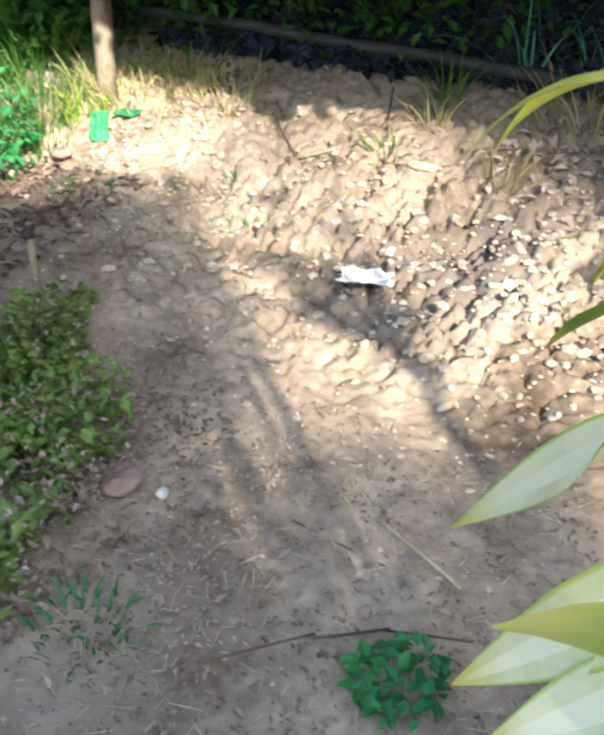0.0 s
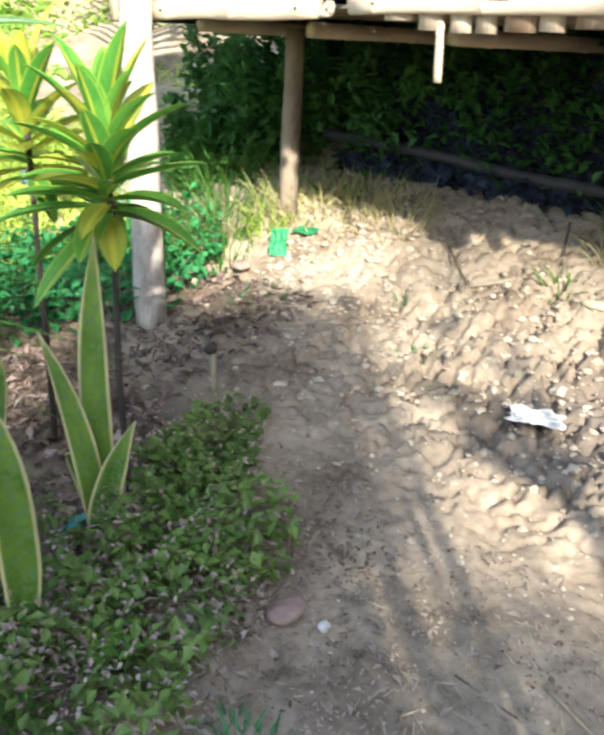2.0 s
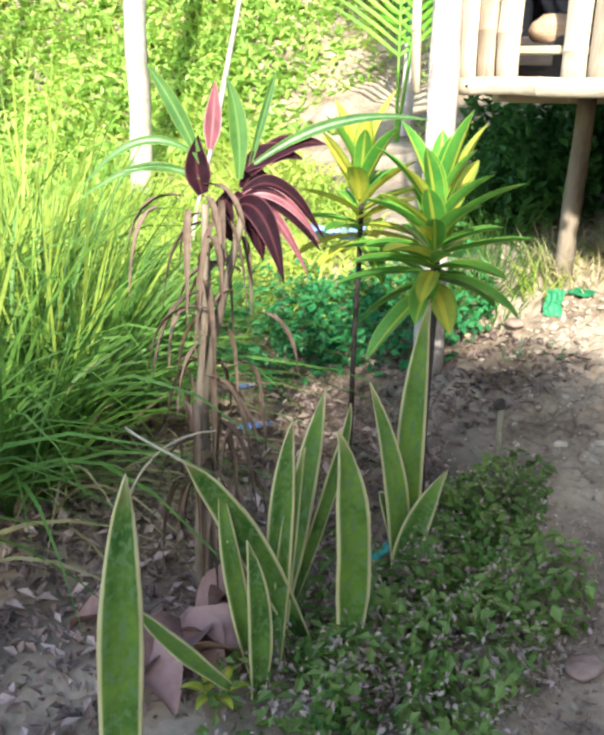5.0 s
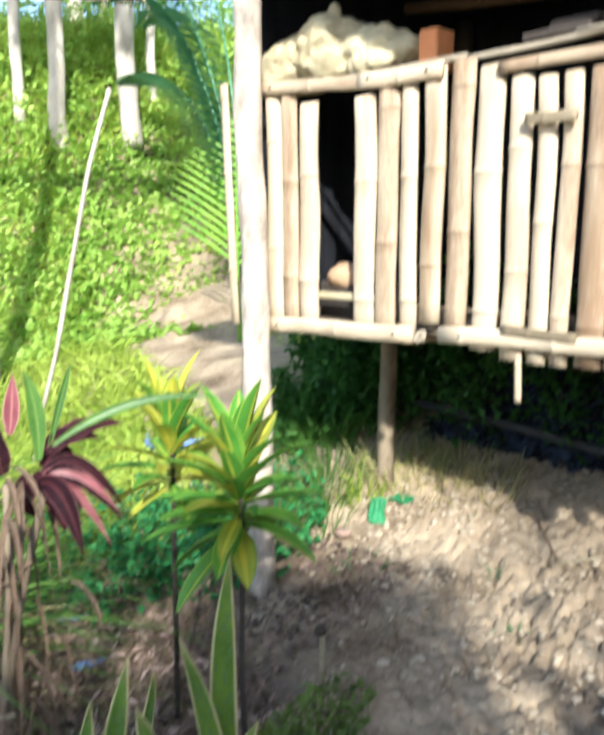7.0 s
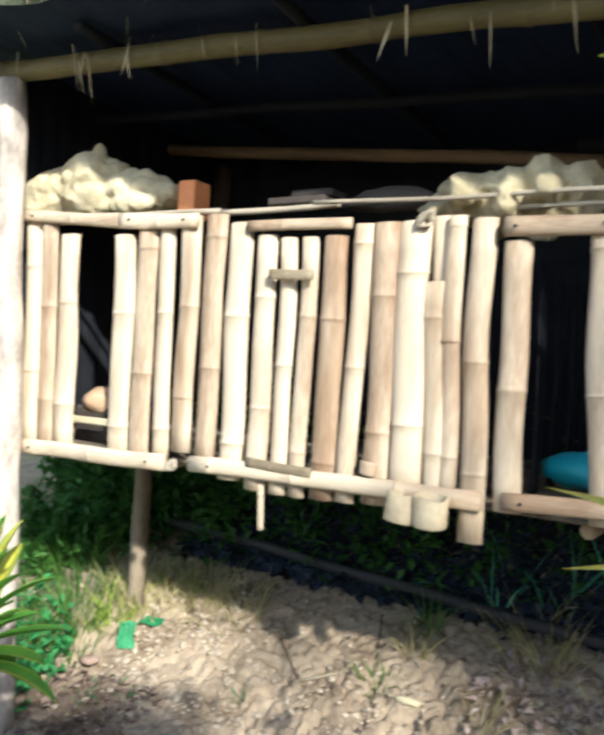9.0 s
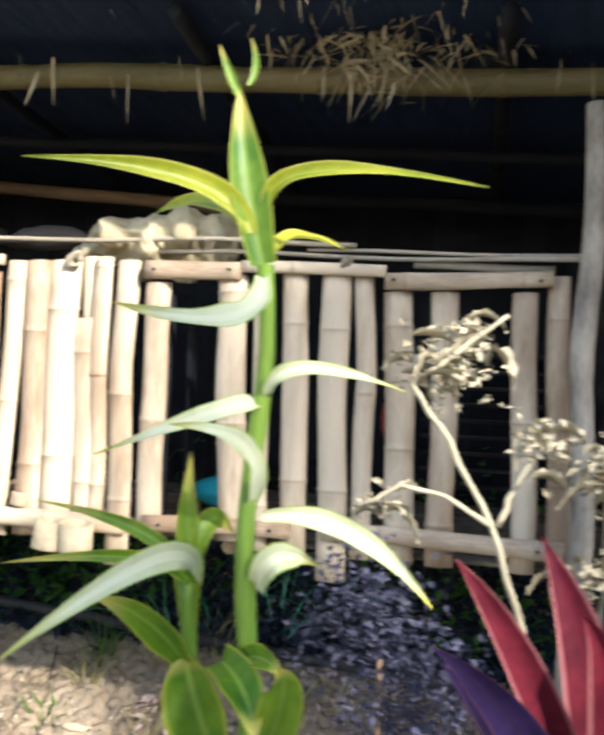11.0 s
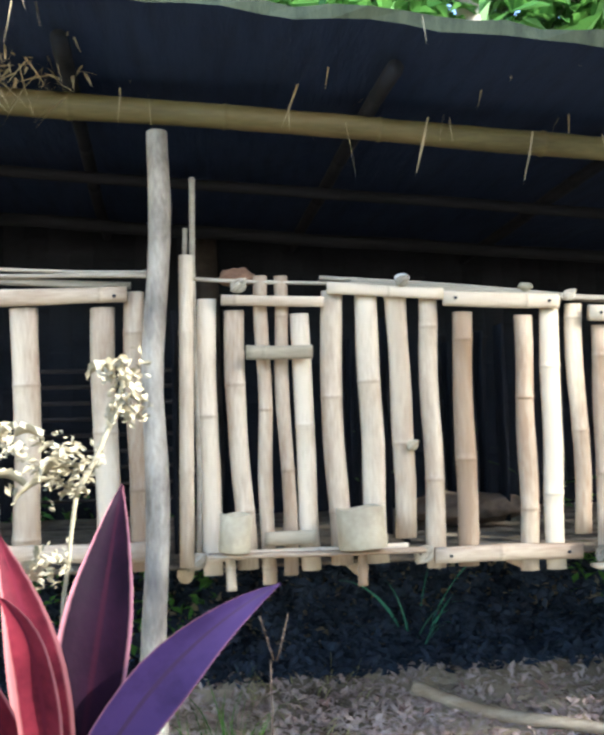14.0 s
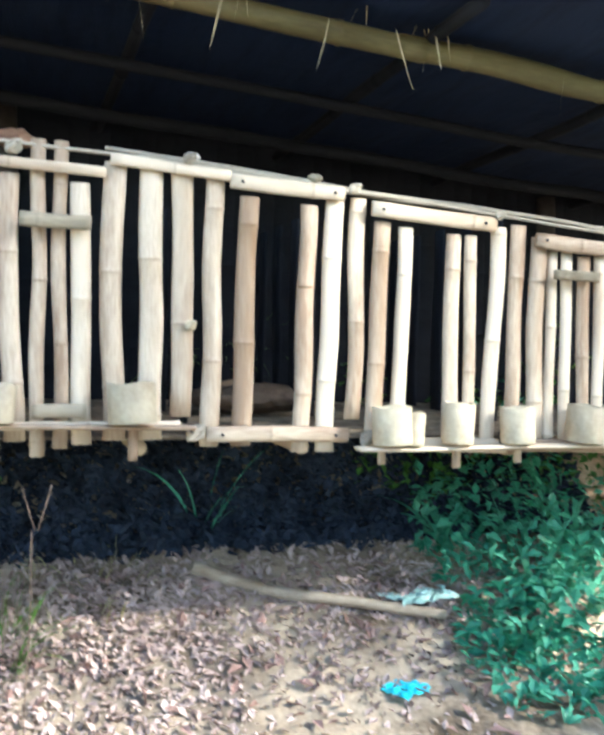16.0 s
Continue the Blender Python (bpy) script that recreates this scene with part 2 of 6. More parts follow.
def split(name, p0, p1, width, face, mat, parent=None, depth=0.3, nodes=0.34, bow=0.005, taper=0.0):
    """A split length of bamboo: a shallow half round with raised joints, cut square at both ends."""
    p0, p1, face = Vector(p0), Vector(p1), Vector(face).normalized()
    axis = p1 - p0
    L = axis.length
    axis.normalize()
    side = axis.cross(face).normalized()
    marks, x = [], nodes * random.uniform(0.1, 0.95)
    while x < L - 0.02:
        marks.append(x)
        x += nodes * random.uniform(0.8, 1.2)
    ss = [L * i / 9 for i in range(10)]
    for mk in marks:
        ss += [mk - 0.008, mk - 0.002, mk + 0.003, mk + 0.01]
    ss = sorted(s for s in ss if 0 <= s <= L)
    seed = random.uniform(0, 90)
    bm = bmesh.new()
    mark = bm.verts.layers.float.new("joint")
    rings = []
    for s in ss:
        near = min([abs(s - mk) for mk in marks] or [1])
        k = 1.05 if near < 0.004 else 1.0
        w = width / 2 * k * (1 - taper * s / L) * (1 + 0.1 * noise.noise((seed, s * 5, 0)))
        d = width * depth * k + (0.0025 if near < 0.004 else 0)
        c = p0 + axis * s + side * (bow * 2.5 * noise.noise((seed, s * 3, 2))) + face * (bow * noise.noise((seed, s * 3, 9)))
        ring = [bm.verts.new(c + side * (w * math.cos(a)) + face * (d * math.sin(a))) for a in [math.pi * j / 7 for j in range(8)]]
        ring += [bm.verts.new(c - side * w * 0.8 - face * 0.006), bm.verts.new(c + side * w * 0.8 - face * 0.006)]
        below = min([abs(s - mk + 0.002) for mk in marks] or [1])
        for v in ring:
            v[mark] = 0.26 if below < 0.001 else 0.0
        rings.append(ring)
    n = len(rings[0])
    for r, s in zip(rings, rings[1:]):
        for k in range(n):
            bm.faces.new((r[k], r[(k + 1) % n], s[(k + 1) % n], s[k]))
    bm.faces.new(rings[0][::-1])
    bm.faces.new(rings[-1])
    bmesh.ops.recalc_face_normals(bm, faces=bm.faces)
    return part(name, bm, mat, parent)


def slab_bm(bm, lo, hi, bevel=0.004):
    lo, hi = Vector(lo), Vector(hi)
    r = bmesh.ops.create_cube(bm, size=1.0)
    for v in r["verts"]:
        v.co = Vector([(lo[i] + hi[i]) / 2 + v.co[i] * (hi[i] - lo[i]) for i in range(3)])
    if bevel:
        bmesh.ops.bevel(bm, geom=list({e for v in r["verts"] for e in v.link_edges}), offset=bevel, segments=1, affect="EDGES")


# ---- materials ----
BAMBOO = dict(low=(0.27, 0.175, 0.105), high=(0.6, 0.485, 0.34), rough=0.55, bump=0.3, stain=(0.25, 0.155, 0.085), spread=0.45, joints=True)
bamboo_up = material("bamboo_upright", scale=6, fine=70, stretch=(2.2, 2.2, 0.35), **BAMBOO)
bamboo_along = material("bamboo_along", scale=6, fine=70, stretch=(0.35, 2.2, 2.2), **BAMBOO)
bamboo_deep = material("bamboo_deep", scale=6, fine=70, stretch=(2.2, 0.35, 2.2), **BAMBOO)
bamboo_grey = material("weathered_bamboo", (0.2, 0.165, 0.115), (0.46, 0.39, 0.29), scale=5, stretch=(0.35, 2, 2), rough=0.75, bump=0.3)
beam_mat = material("eave_bamboo", (0.08, 0.062, 0.024), (0.2, 0.165, 0.07), scale=5, stretch=(0.35, 2, 2), rough=0.55, stain=(0.26, 0.17, 0.08))
bar_mat = material("brown_bar", (0.13, 0.1, 0.06), (0.36, 0.29, 0.19), scale=6, stretch=(0.4, 2, 2), rough=0.75, bump=0.35)
cup_mat = material("cup_bamboo", (0.29, 0.22, 0.13), (0.5, 0.41, 0.265), scale=9, fine=80, rough=0.6, bump=0.2, stain=(0.36, 0.3, 0.2))
post_mat = material("grey_wood", (0.2, 0.16, 0.13), (0.62, 0.54, 0.45), scale=13, fine=90, stretch=(1.3, 1.3, 0.5), rough=0.9, bump=0.8, stain=(0.14, 0.12, 0.11))
post_grey = material("weathered_post", (0.13, 0.105, 0.08), (0.44, 0.38, 0.3), scale=13, fine=90, stretch=(1.3, 1.3, 0.5), rough=0.9, bump=0.9, stain=(0.12, 0.105, 0.095))
# brown darkened for shade under the coop; also plain on cordyline stems
shade_brown = material("shade_brown_wood", (0.07, 0.052, 0.036), (0.26, 0.205, 0.14), scale=9, stretch=(1.5, 1.5, 0.4), rough=0.85, bump=0.5)
# old wood, darkened too for the shade inside the coop
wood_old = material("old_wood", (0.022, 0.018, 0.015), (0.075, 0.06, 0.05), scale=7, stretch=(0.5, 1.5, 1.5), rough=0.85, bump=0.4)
# dark pole, its colour taken near black for the shade under the coop
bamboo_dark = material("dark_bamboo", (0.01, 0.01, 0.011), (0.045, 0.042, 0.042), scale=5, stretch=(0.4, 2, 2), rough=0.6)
# near-black for the coop's inner shade; nail heads are truly this dark
dark_shade_mat = material("dark_shade_wood", (0.005, 0.006, 0.009), (0.014, 0.015, 0.02), scale=7, stretch=(0.5, 1.5, 1.5), rough=0.9, bump=0.4)
# underside coloured navy to carry the shade below the roof
shade_thatch_mat = material("thatch", (0.006, 0.012, 0.034), (0.013, 0.026, 0.066), scale=9, stretch=(3, 0.5, 1), rough=0.95, bump=0.6)
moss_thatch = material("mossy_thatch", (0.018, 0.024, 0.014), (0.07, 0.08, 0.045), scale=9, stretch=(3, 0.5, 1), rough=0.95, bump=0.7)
straw_mat = material("straw", (0.26, 0.2, 0.11), (0.6, 0.5, 0.33), scale=12, rough=0.8, bump=0.1, spread=0.1)
soil_mat = material("soil", (0.115, 0.08, 0.05), (0.46, 0.36, 0.25), scale=3.2, fine=46, rough=0.95, bump=0.9, spread=0.0, stain=(0.15, 0.12, 0.095), spec=0.15)
# dry clods made paler than the soil to lift the sunlit mound
clod_mat = material("sun_paled_clods", (0.25, 0.2, 0.145), (0.6, 0.5, 0.37), scale=7, fine=60, rough=0.97, bump=0.7, spread=0.0, spec=0.1)
sack_mat = material("sack_cloth", (0.32, 0.26, 0.15), (0.58, 0.5, 0.32), scale=11, fine=140, rough=0.9, bump=0.5, stain=(0.4, 0.34, 0.22))
orange_mat = material("orange_card", (0.62, 0.2, 0.07), (0.8, 0.32, 0.13), scale=9, rough=0.7, bump=0.1)
white_mat = material("white_scrap", (0.58, 0.53, 0.45), (0.78, 0.74, 0.66), scale=20, rough=0.6, bump=0.2)
stone_mat = material("red_stone", (0.24, 0.15, 0.11), (0.38, 0.27, 0.21), scale=16, rough=0.9, bump=0.4)
teal_mat = material("teal_plastic", (0.05, 0.3, 0.27), (0.12, 0.48, 0.42), scale=12, rough=0.35, bump=0.1, sheer=0.2)
teal_pale = material("pale_teal_plastic", (0.3, 0.5, 0.46), (0.5, 0.68, 0.62), scale=12, rough=0.4, bump=0.1, sheer=0.2)
blue_mat = material("blue_plastic", (0.12, 0.2, 0.5), (0.3, 0.42, 0.72), scale=15, rough=0.4, bump=0.3)
sky_cloth = material("cyan_plastic", (0.03, 0.4, 0.5), (0.08, 0.6, 0.68), scale=12, rough=0.4, bump=0.2)
red_cloth = material("red_rag", (0.3, 0.03, 0.03), (0.5, 0.08, 0.07), scale=12, rough=0.85, bump=0.3)
green_card = material("green_plastic", (0.02, 0.17, 0.06), (0.05, 0.3, 0.12), scale=12, rough=0.5, bump=0.15, sheer=0.15)
tan_mat = material("tan_husk", (0.4, 0.25, 0.14), (0.62, 0.43, 0.28), scale=10, stretch=(1, 1, 3), rough=0.9, bump=0.6)
purlin_mat = material("brown_purlin", (0.13, 0.085, 0.05), (0.28, 0.19, 0.115), scale=5, stretch=(0.35, 2, 2), rough=0.7, bump=0.3)
husk_mat = material("brown_husk", (0.12, 0.06, 0.035), (0.33, 0.19, 0.11), scale=10, stretch=(1, 1, 3), rough=0.95, bump=0.7)
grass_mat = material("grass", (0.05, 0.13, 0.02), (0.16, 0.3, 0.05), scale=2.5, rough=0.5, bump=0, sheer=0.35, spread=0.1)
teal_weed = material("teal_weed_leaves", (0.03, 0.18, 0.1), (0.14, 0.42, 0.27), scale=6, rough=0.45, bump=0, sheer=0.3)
# grass colour raised to carry the full sun on the field
sunlit_grass_mat = material("sunny_grass", (0.23, 0.36, 0.03), (0.52, 0.62, 0.12), scale=1.2, rough=0.5, bump=0, sheer=0.4, spread=0.1)
dry_grass = material("dry_grass", (0.25, 0.22, 0.08), (0.5, 0.44, 0.22), scale=4, rough=0.8, bump=0, sheer=0.25)
weed_mat = material("weed_leaves", (0.015, 0.11, 0.03), (0.06, 0.27, 0.08), scale=5, rough=0.5, bump=0, sheer=0.3)
herb_mat = material("herb_leaves", (0.055, 0.1, 0.022), (0.22, 0.32, 0.075), scale=7, rough=0.5, bump=0, sheer=0.3)
herb_pink = material("herb_flowers", (0.3, 0.2, 0.16), (0.52, 0.39, 0.33), scale=9, rough=0.7, bump=0, sheer=0.2)
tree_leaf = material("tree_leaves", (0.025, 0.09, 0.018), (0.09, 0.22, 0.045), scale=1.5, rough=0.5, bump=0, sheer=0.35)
# copy of the tree leaves, lightened to carry sun on the bank
sunlit_leaf = material("sunlit_tree_leaves", (0.2, 0.39, 0.045), (0.5, 0.68, 0.16), scale=1.5, rough=0.5, bump=0, sheer=0.4)
bark_mat = material("pale_bark", (0.3, 0.26, 0.21), (0.6, 0.54, 0.46), scale=7, stretch=(1, 1, 0.5), rough=0.9, bump=0.4)
litter_mat = material("leaf_litter", (0.11, 0.075, 0.05), (0.42, 0.33, 0.25), scale=9, rough=0.9, bump=0.1, sheer=0.05, spread=0.0)
pale_litter = material("pale_litter", (0.27, 0.18, 0.15), (0.58, 0.45, 0.39), scale=9, rough=0.9, bump=0.1, sheer=0.05, spread=0.0)
bed_litter = material("bed_litter", (0.05, 0.036, 0.028), (0.32, 0.225, 0.18), scale=9, rough=0.9, bump=0.1, spread=0.0)
# real leaf heap, coloured navy to carry the shade under the coop
shade_litter = material("shade_litter", (0.004, 0.008, 0.016), (0.036, 0.05, 0.078), scale=9, rough=0.9, bump=0.1, spread=0.0)
dead_leaf = material("dead_leaf", (0.15, 0.085, 0.065), (0.36, 0.22, 0.18), scale=14, rough=0.85, bump=0.3)
dry_stem = material("dry_stem", (0.2, 0.165, 0.1), (0.44, 0.38, 0.26), scale=10, rough=0.8, bump=0.3)
violet_mat = material("violet_leaves", (0.016, 0.016, 0.03), (0.085, 0.082, 0.13), scale=12, rough=0.6, bump=0, sheer=0.2)
corn_stem = material("corn_stem", (0.06, 0.13, 0.012), (0.17, 0.26, 0.03), scale=8, stretch=(2, 2, 0.4), rough=0.45, bump=0.1)
corn_leaf = leaf_material("corn_leaf", (0.24, 0.36, 0.05), (0.06, 0.16, 0.008), (0.2, 0.32, 0.02), (0.34, 0.38, 0.04), edge_at=0.82, mid_at=0.08, sheer=0.4)
corn_yellow = leaf_material("yellowing_corn_leaf", (0.4, 0.44, 0.06), (0.24, 0.3, 0.012), (0.52, 0.5, 0.04), (0.56, 0.53, 0.1), edge_at=0.8, mid_at=0.08, sheer=0.4)
snake_leaf = leaf_material("snake_leaf", (0.13, 0.22, 0.07), (0.03, 0.1, 0.012), (0.17, 0.28, 0.035), (0.62, 0.56, 0.27), edge_at=0.79, band=9, sheer=0.15)
drac_leaf = leaf_material("dracaena_leaf", (0.45, 0.5, 0.06), (0.06, 0.22, 0.03), (0.15, 0.36, 0.05), (0.3, 0.45, 0.06), edge_at=0.85, mid_at=0.12, sheer=0.3)
drac_yellow = leaf_material("yellow_leaf", (0.6, 0.56, 0.06), (0.3, 0.36, 0.04), (0.55, 0.52, 0.07), (0.2, 0.35, 0.04), edge_at=0.8, mid_at=0.2, sheer=0.35)
maroon_leaf = leaf_material("maroon_leaf", (0.08, 0.022, 0.025), (0.01, 0.0045, 0.007), (0.034, 0.011, 0.015), (0.13, 0.05, 0.055), edge_at=0.85, mid_at=0.08, sheer=0.15)
pink_leaf = leaf_material("pink_leaf", (0.4, 0.16, 0.16), (0.16, 0.04, 0.05), (0.34, 0.11, 0.12), (0.5, 0.25, 0.24), edge_at=0.8, mid_at=0.1, sheer=0.25)
green_strap = leaf_material("dark_green_strap", (0.16, 0.26, 0.06), (0.03, 0.1, 0.02), (0.09, 0.2, 0.035), (0.2, 0.26, 0.06), edge_at=0.85, mid_at=0.1, sheer=0.25)
red_leaf = leaf_material("red_leaf", (0.1, 0.012, 0.022), (0.04, 0.005, 0.01), (0.14, 0.016, 0.026), (0.3, 0.11, 0.11), edge_at=0.8, mid_at=0.07, sheer=0.25)
purple_leaf = leaf_material("purple_leaf", (0.02, 0.011, 0.03), (0.008, 0.0045, 0.016), (0.023, 0.013, 0.05), (0.14, 0.06, 0.08), edge_at=0.92, mid_at=0.05, sheer=0.15)
plum_leaf = leaf_material("plum_leaf", (0.02, 0.004, 0.01), (0.005, 0.0015, 0.005), (0.014, 0.004, 0.011), (0.36, 0.15, 0.17), edge_at=0.86, mid_at=0.05, sheer=0.15)
withered_mat = material("withered_leaf", (0.055, 0.036, 0.024), (0.2, 0.135, 0.09), scale=12, rough=0.9, bump=0.3)
log_mat = material("peeled_wood", (0.24, 0.18, 0.12), (0.52, 0.43, 0.32), scale=8, stretch=(0.5, 2, 2), rough=0.85, bump=0.5, stain=(0.14, 0.1, 0.07))
for sheen in (red_leaf, purple_leaf, plum_leaf, maroon_leaf):
    sheen.node_tree.nodes["Principled BSDF"].inputs["Specular IOR Level"].default_value = 0.06
    sheen.node_tree.nodes["Principled BSDF"].inputs["Roughness"].default_value = 0.6
pale_leaf = leaf_material("pale_leaf", (0.82, 0.82, 0.56), (0.56, 0.6, 0.3), (0.78, 0.78, 0.5), (0.4, 0.5, 0.1), edge_at=0.85, mid_at=0.3, sheer=0.35)
palm_dark = material("dark_palm_leaf", (0.05, 0.17, 0.08), (0.16, 0.36, 0.2), scale=4, rough=0.35, bump=0, sheer=0.25)
palm_leaf = material("palm_leaf", (0.1, 0.3, 0.02), (0.27, 0.47, 0.05), scale=4, rough=0.4, bump=0, sheer=0.3)
white_leaf = leaf_material("white_striped_leaf", (0.04, 0.17, 0.06), (0.04, 0.15, 0.05), (0.09, 0.26, 0.09), (0.62, 0.68, 0.52), edge_at=0.5, mid_at=0.2, sheer=0.25)


def yellow_tip(m, colour, start):
    """Dry yellow tips: the last stretch of each leaf turns another colour."""
    n, l = m.node_tree.nodes, m.node_tree.links
    bsdf = n["Principled BSDF"]
    old = bsdf.inputs["Base Color"].links[0].from_socket
    uv, sep, lim, mx = n.new("ShaderNodeUVMap"), n.new("ShaderNodeSeparateXYZ"), n.new("ShaderNodeMapRange"), n.new("ShaderNodeMix")
    l.new(uv.outputs["UV"], sep.inputs[0])
    lim.inputs["From Min"].default_value, lim.inputs["From Max"].default_value = start, start + 0.2
    l.new(sep.outputs["Y"], lim.inputs["Value"])
    mx.data_type = "RGBA"
    l.new(lim.outputs["Result"], mx.inputs["Factor"])
    l.new(old, mx.inputs["A"])
    mx.inputs["B"].default_value = (*colour, 1)
    l.new(mx.outputs["Result"], bsdf.inputs["Base Color"])
    for node in n:
        if node.type == "BSDF_TRANSLUCENT":
            l.new(mx.outputs["Result"], node.inputs["Color"])


yellow_tip(pale_leaf, (0.52, 0.5, 0.05), 0.8)
yellow_tip(corn_leaf, (0.55, 0.48, 0.1), 0.7)
yellow_tip(snake_leaf, (0.42, 0.34, 0.14), 0.86)

# ---- ground: one sheet, rising to the coop, with a bank beyond ----
def step(a, b, x):
    t = np.clip((x - a) / (b - a), 0, 1)
    return t * t * (3 - 2 * t)


def lie(x, y):
    """The plain height of the ground."""
    z = np.interp(y, [-4, 0, 0.9, 1.5, 2.0, 2.3, 2.6, 3.2, 6, 60], [-0.05, -0.02, 0.03, 0.14, 0.28, 0.45, 0.58, 0.66, 0.8, 1.2])
    # litter bank, raised to close off light behind the coop's underside
    z = z + 0.5 * step(2.62, 3.1, y) * step(-2.9, -2.2, x)
    away = -0.88 * x + 0.47 * y
    return z + 3.0 * step(6.4, 9.8, away) + 1.2 * step(9.8, 17, away) + 3.0 * step(17, 60, away)


def relief(x, y):
    v = Vector((x, y, 0))
    amp = 0.012 + 0.022 * math.exp(-((x + 0.7) / 0.9) ** 2 - ((y - 1.9) / 0.45) ** 2)
    if -2.4 < x < 0.9 and 1.2 < y < 2.7:
        w = Vector((x, y, 0.3)) * 15 + Vector((noise.noise(v * 14), noise.noise(v * 15 + Vector((5, 0, 0))), 0)) * 0.8
        near, far = noise.voronoi(w)[0][:2]
        near2, far2 = noise.voronoi(w * 2.4 + Vector((3, 1, 0)))[0][:2]
        amp2 = amp * min(1, (y - 1.2) * 3)
        block = 0.5 + 0.5 * noise.noise(v * 6.0 + Vector((9, 2, 0)))
        z = amp * noise.noise(v * 3.1) + amp2 * 0.9 * noise.noise(v * 9.0) + amp2 * 1.5 * (min(1, (far - near) * 6.0) - 0.7)
        return z + amp2 * 0.7 * block * (min(1, (far2 - near2) * 5) - 0.6) + amp2 * 0.3 * noise.noise(v * 37.0)
    z = amp * noise.noise(v * 3.1) + amp * 0.8 * noise.noise(v * 9.0) + amp * 0.5 * noise.noise(v * 23.0)
    return z + 0.25 * noise.noise(v * 0.12) * min(1, max(0, (abs(x) + abs(y) - 7) / 8))


def top(x, y):
    return float(lie(x, y)) + relief(x, y)


def ground():
    def axis(lo, hi, a, b, fine):
        inner = np.arange(a, b, fine)
        g = np.geomspace(0.03, 1, 42)
        return np.concatenate([(a - (a - lo) * g)[::-1], inner, b + (hi - b) * g])
    xs, ys = axis(-90, 90, -2.3, 2.6, 0.011), axis(-60, 110, 0.3, 2.9, 0.0095)
    X, Y = np.meshgrid(xs, ys)
    Z = lie(X, Y) + np.array([relief(x, y) for x, y in zip(X.ravel(), Y.ravel())]).reshape(X.shape)
    nx, ny = len(xs), len(ys)
    i = (np.arange(ny - 1)[:, None] * nx + np.arange(nx - 1)[None]).ravel()
    faces = np.stack([i, i + 1, i + nx + 1, i + nx], axis=1)
    ob = soup("ground", np.stack([X, Y, Z], axis=2).reshape(-1, 3), faces, soil_mat, smooth=True)
    return tagged(ob, "bare brown trodden soil rising to the coop", "ground", kind="structure")


ground()

# ---- the coop ----
coop = thing("bamboo_coop", "raised bamboo slat coop with thatched roof on wooden posts", "coop")
WALL = 1.70


def eave(x):
    return 2.304 - 0.064 * (x - 0.1)


def front(x):
    """How far forward the thatch reaches: shorter over the coop's end."""
    return 1.25 + 0.1 * float(1 - step(-2.0, -1.0, x))


def slat_row(rows):
    for xt, xb, w, zt, zb in rows:
        split("slat", (xb, WALL, zb), (xt, WALL, zt), w, (0, -1, 0), bamboo_up, coop, depth=0.28)


slat_row([(-2.274, -2.242, 0.078, 1.93, 1.12), (-2.192, -2.152, 0.076, 1.92, 1.12), (-2.086, -2.067, 0.09, 1.88, 1.12),
          (-1.825, -1.811, 0.088, 1.87, 1.12), (-1.722, -1.716, 0.08, 1.90, 1.12), (-1.637, -1.631, 0.064, 1.90, 1.12), (-1.544, -1.542, 0.076, 1.92, 1.18)])
slat_row([(-1.445, -1.449, 0.077, 1.92, 1.15), (-1.351, -1.346, 0.086, 1.89, 1.118), (-1.25, -1.252, 0.071, 1.85, 1.098), (-1.173, -1.175, 0.057, 1.84, 1.095),
          (-1.099, -1.109, 0.054, 1.84, 1.095), (-1.016, -1.028, 0.077, 1.84, 1.1), (-0.933, -0.948, 0.06, 1.87, 1.102)])
slat_row([(-0.862, -0.856, 0.08, 1.87, 1.11), (-0.782, -0.772, 0.092, 1.87, 1.14), (-0.71, -0.69, 0.06, 1.71, 1.1), (-0.667, -0.655, 0.053, 1.88, 1.14),
          (-0.594, -0.587, 0.068, 1.87, 1.05), (-0.5, -0.495, 0.073, 1.81, 1.14), (-0.298, -0.259, 0.083, 1.83, 1.14), (-0.205, -0.19, 0.05, 1.84, 1.12)])
slat_row([(-0.116, -0.099, 0.069, 1.85, 1.1), (-0.01, -0.005, 0.076, 1.85, 1.06), (0.065, 0.074, 0.051, 1.84, 1.12), (0.152, 0.173, 0.074, 1.79, 1.12),
          (0.262, 0.274, 0.067, 1.79, 1.12), (0.456, 0.466, 0.061, 1.79, 1.12), (0.536, 0.545, 0.052, 1.83, 1.13)])
slat_row([(0.719, 0.72, 0.05, 1.81, 1.11), (0.79, 0.807, 0.05, 1.78, 1.12), (0.856, 0.865, 0.036, 1.87, 1.08), (0.912, 0.919, 0.036, 1.87, 1.1),
          (0.962, 0.972, 0.05, 1.77, 1.11), (1.046, 1.048, 0.056, 1.83, 1.12), (1.131, 1.148, 0.062, 1.83, 1.12), (1.222, 1.222, 0.058, 1.84, 1.18), (1.306, 1.304, 0.052, 1.83, 1.1)])
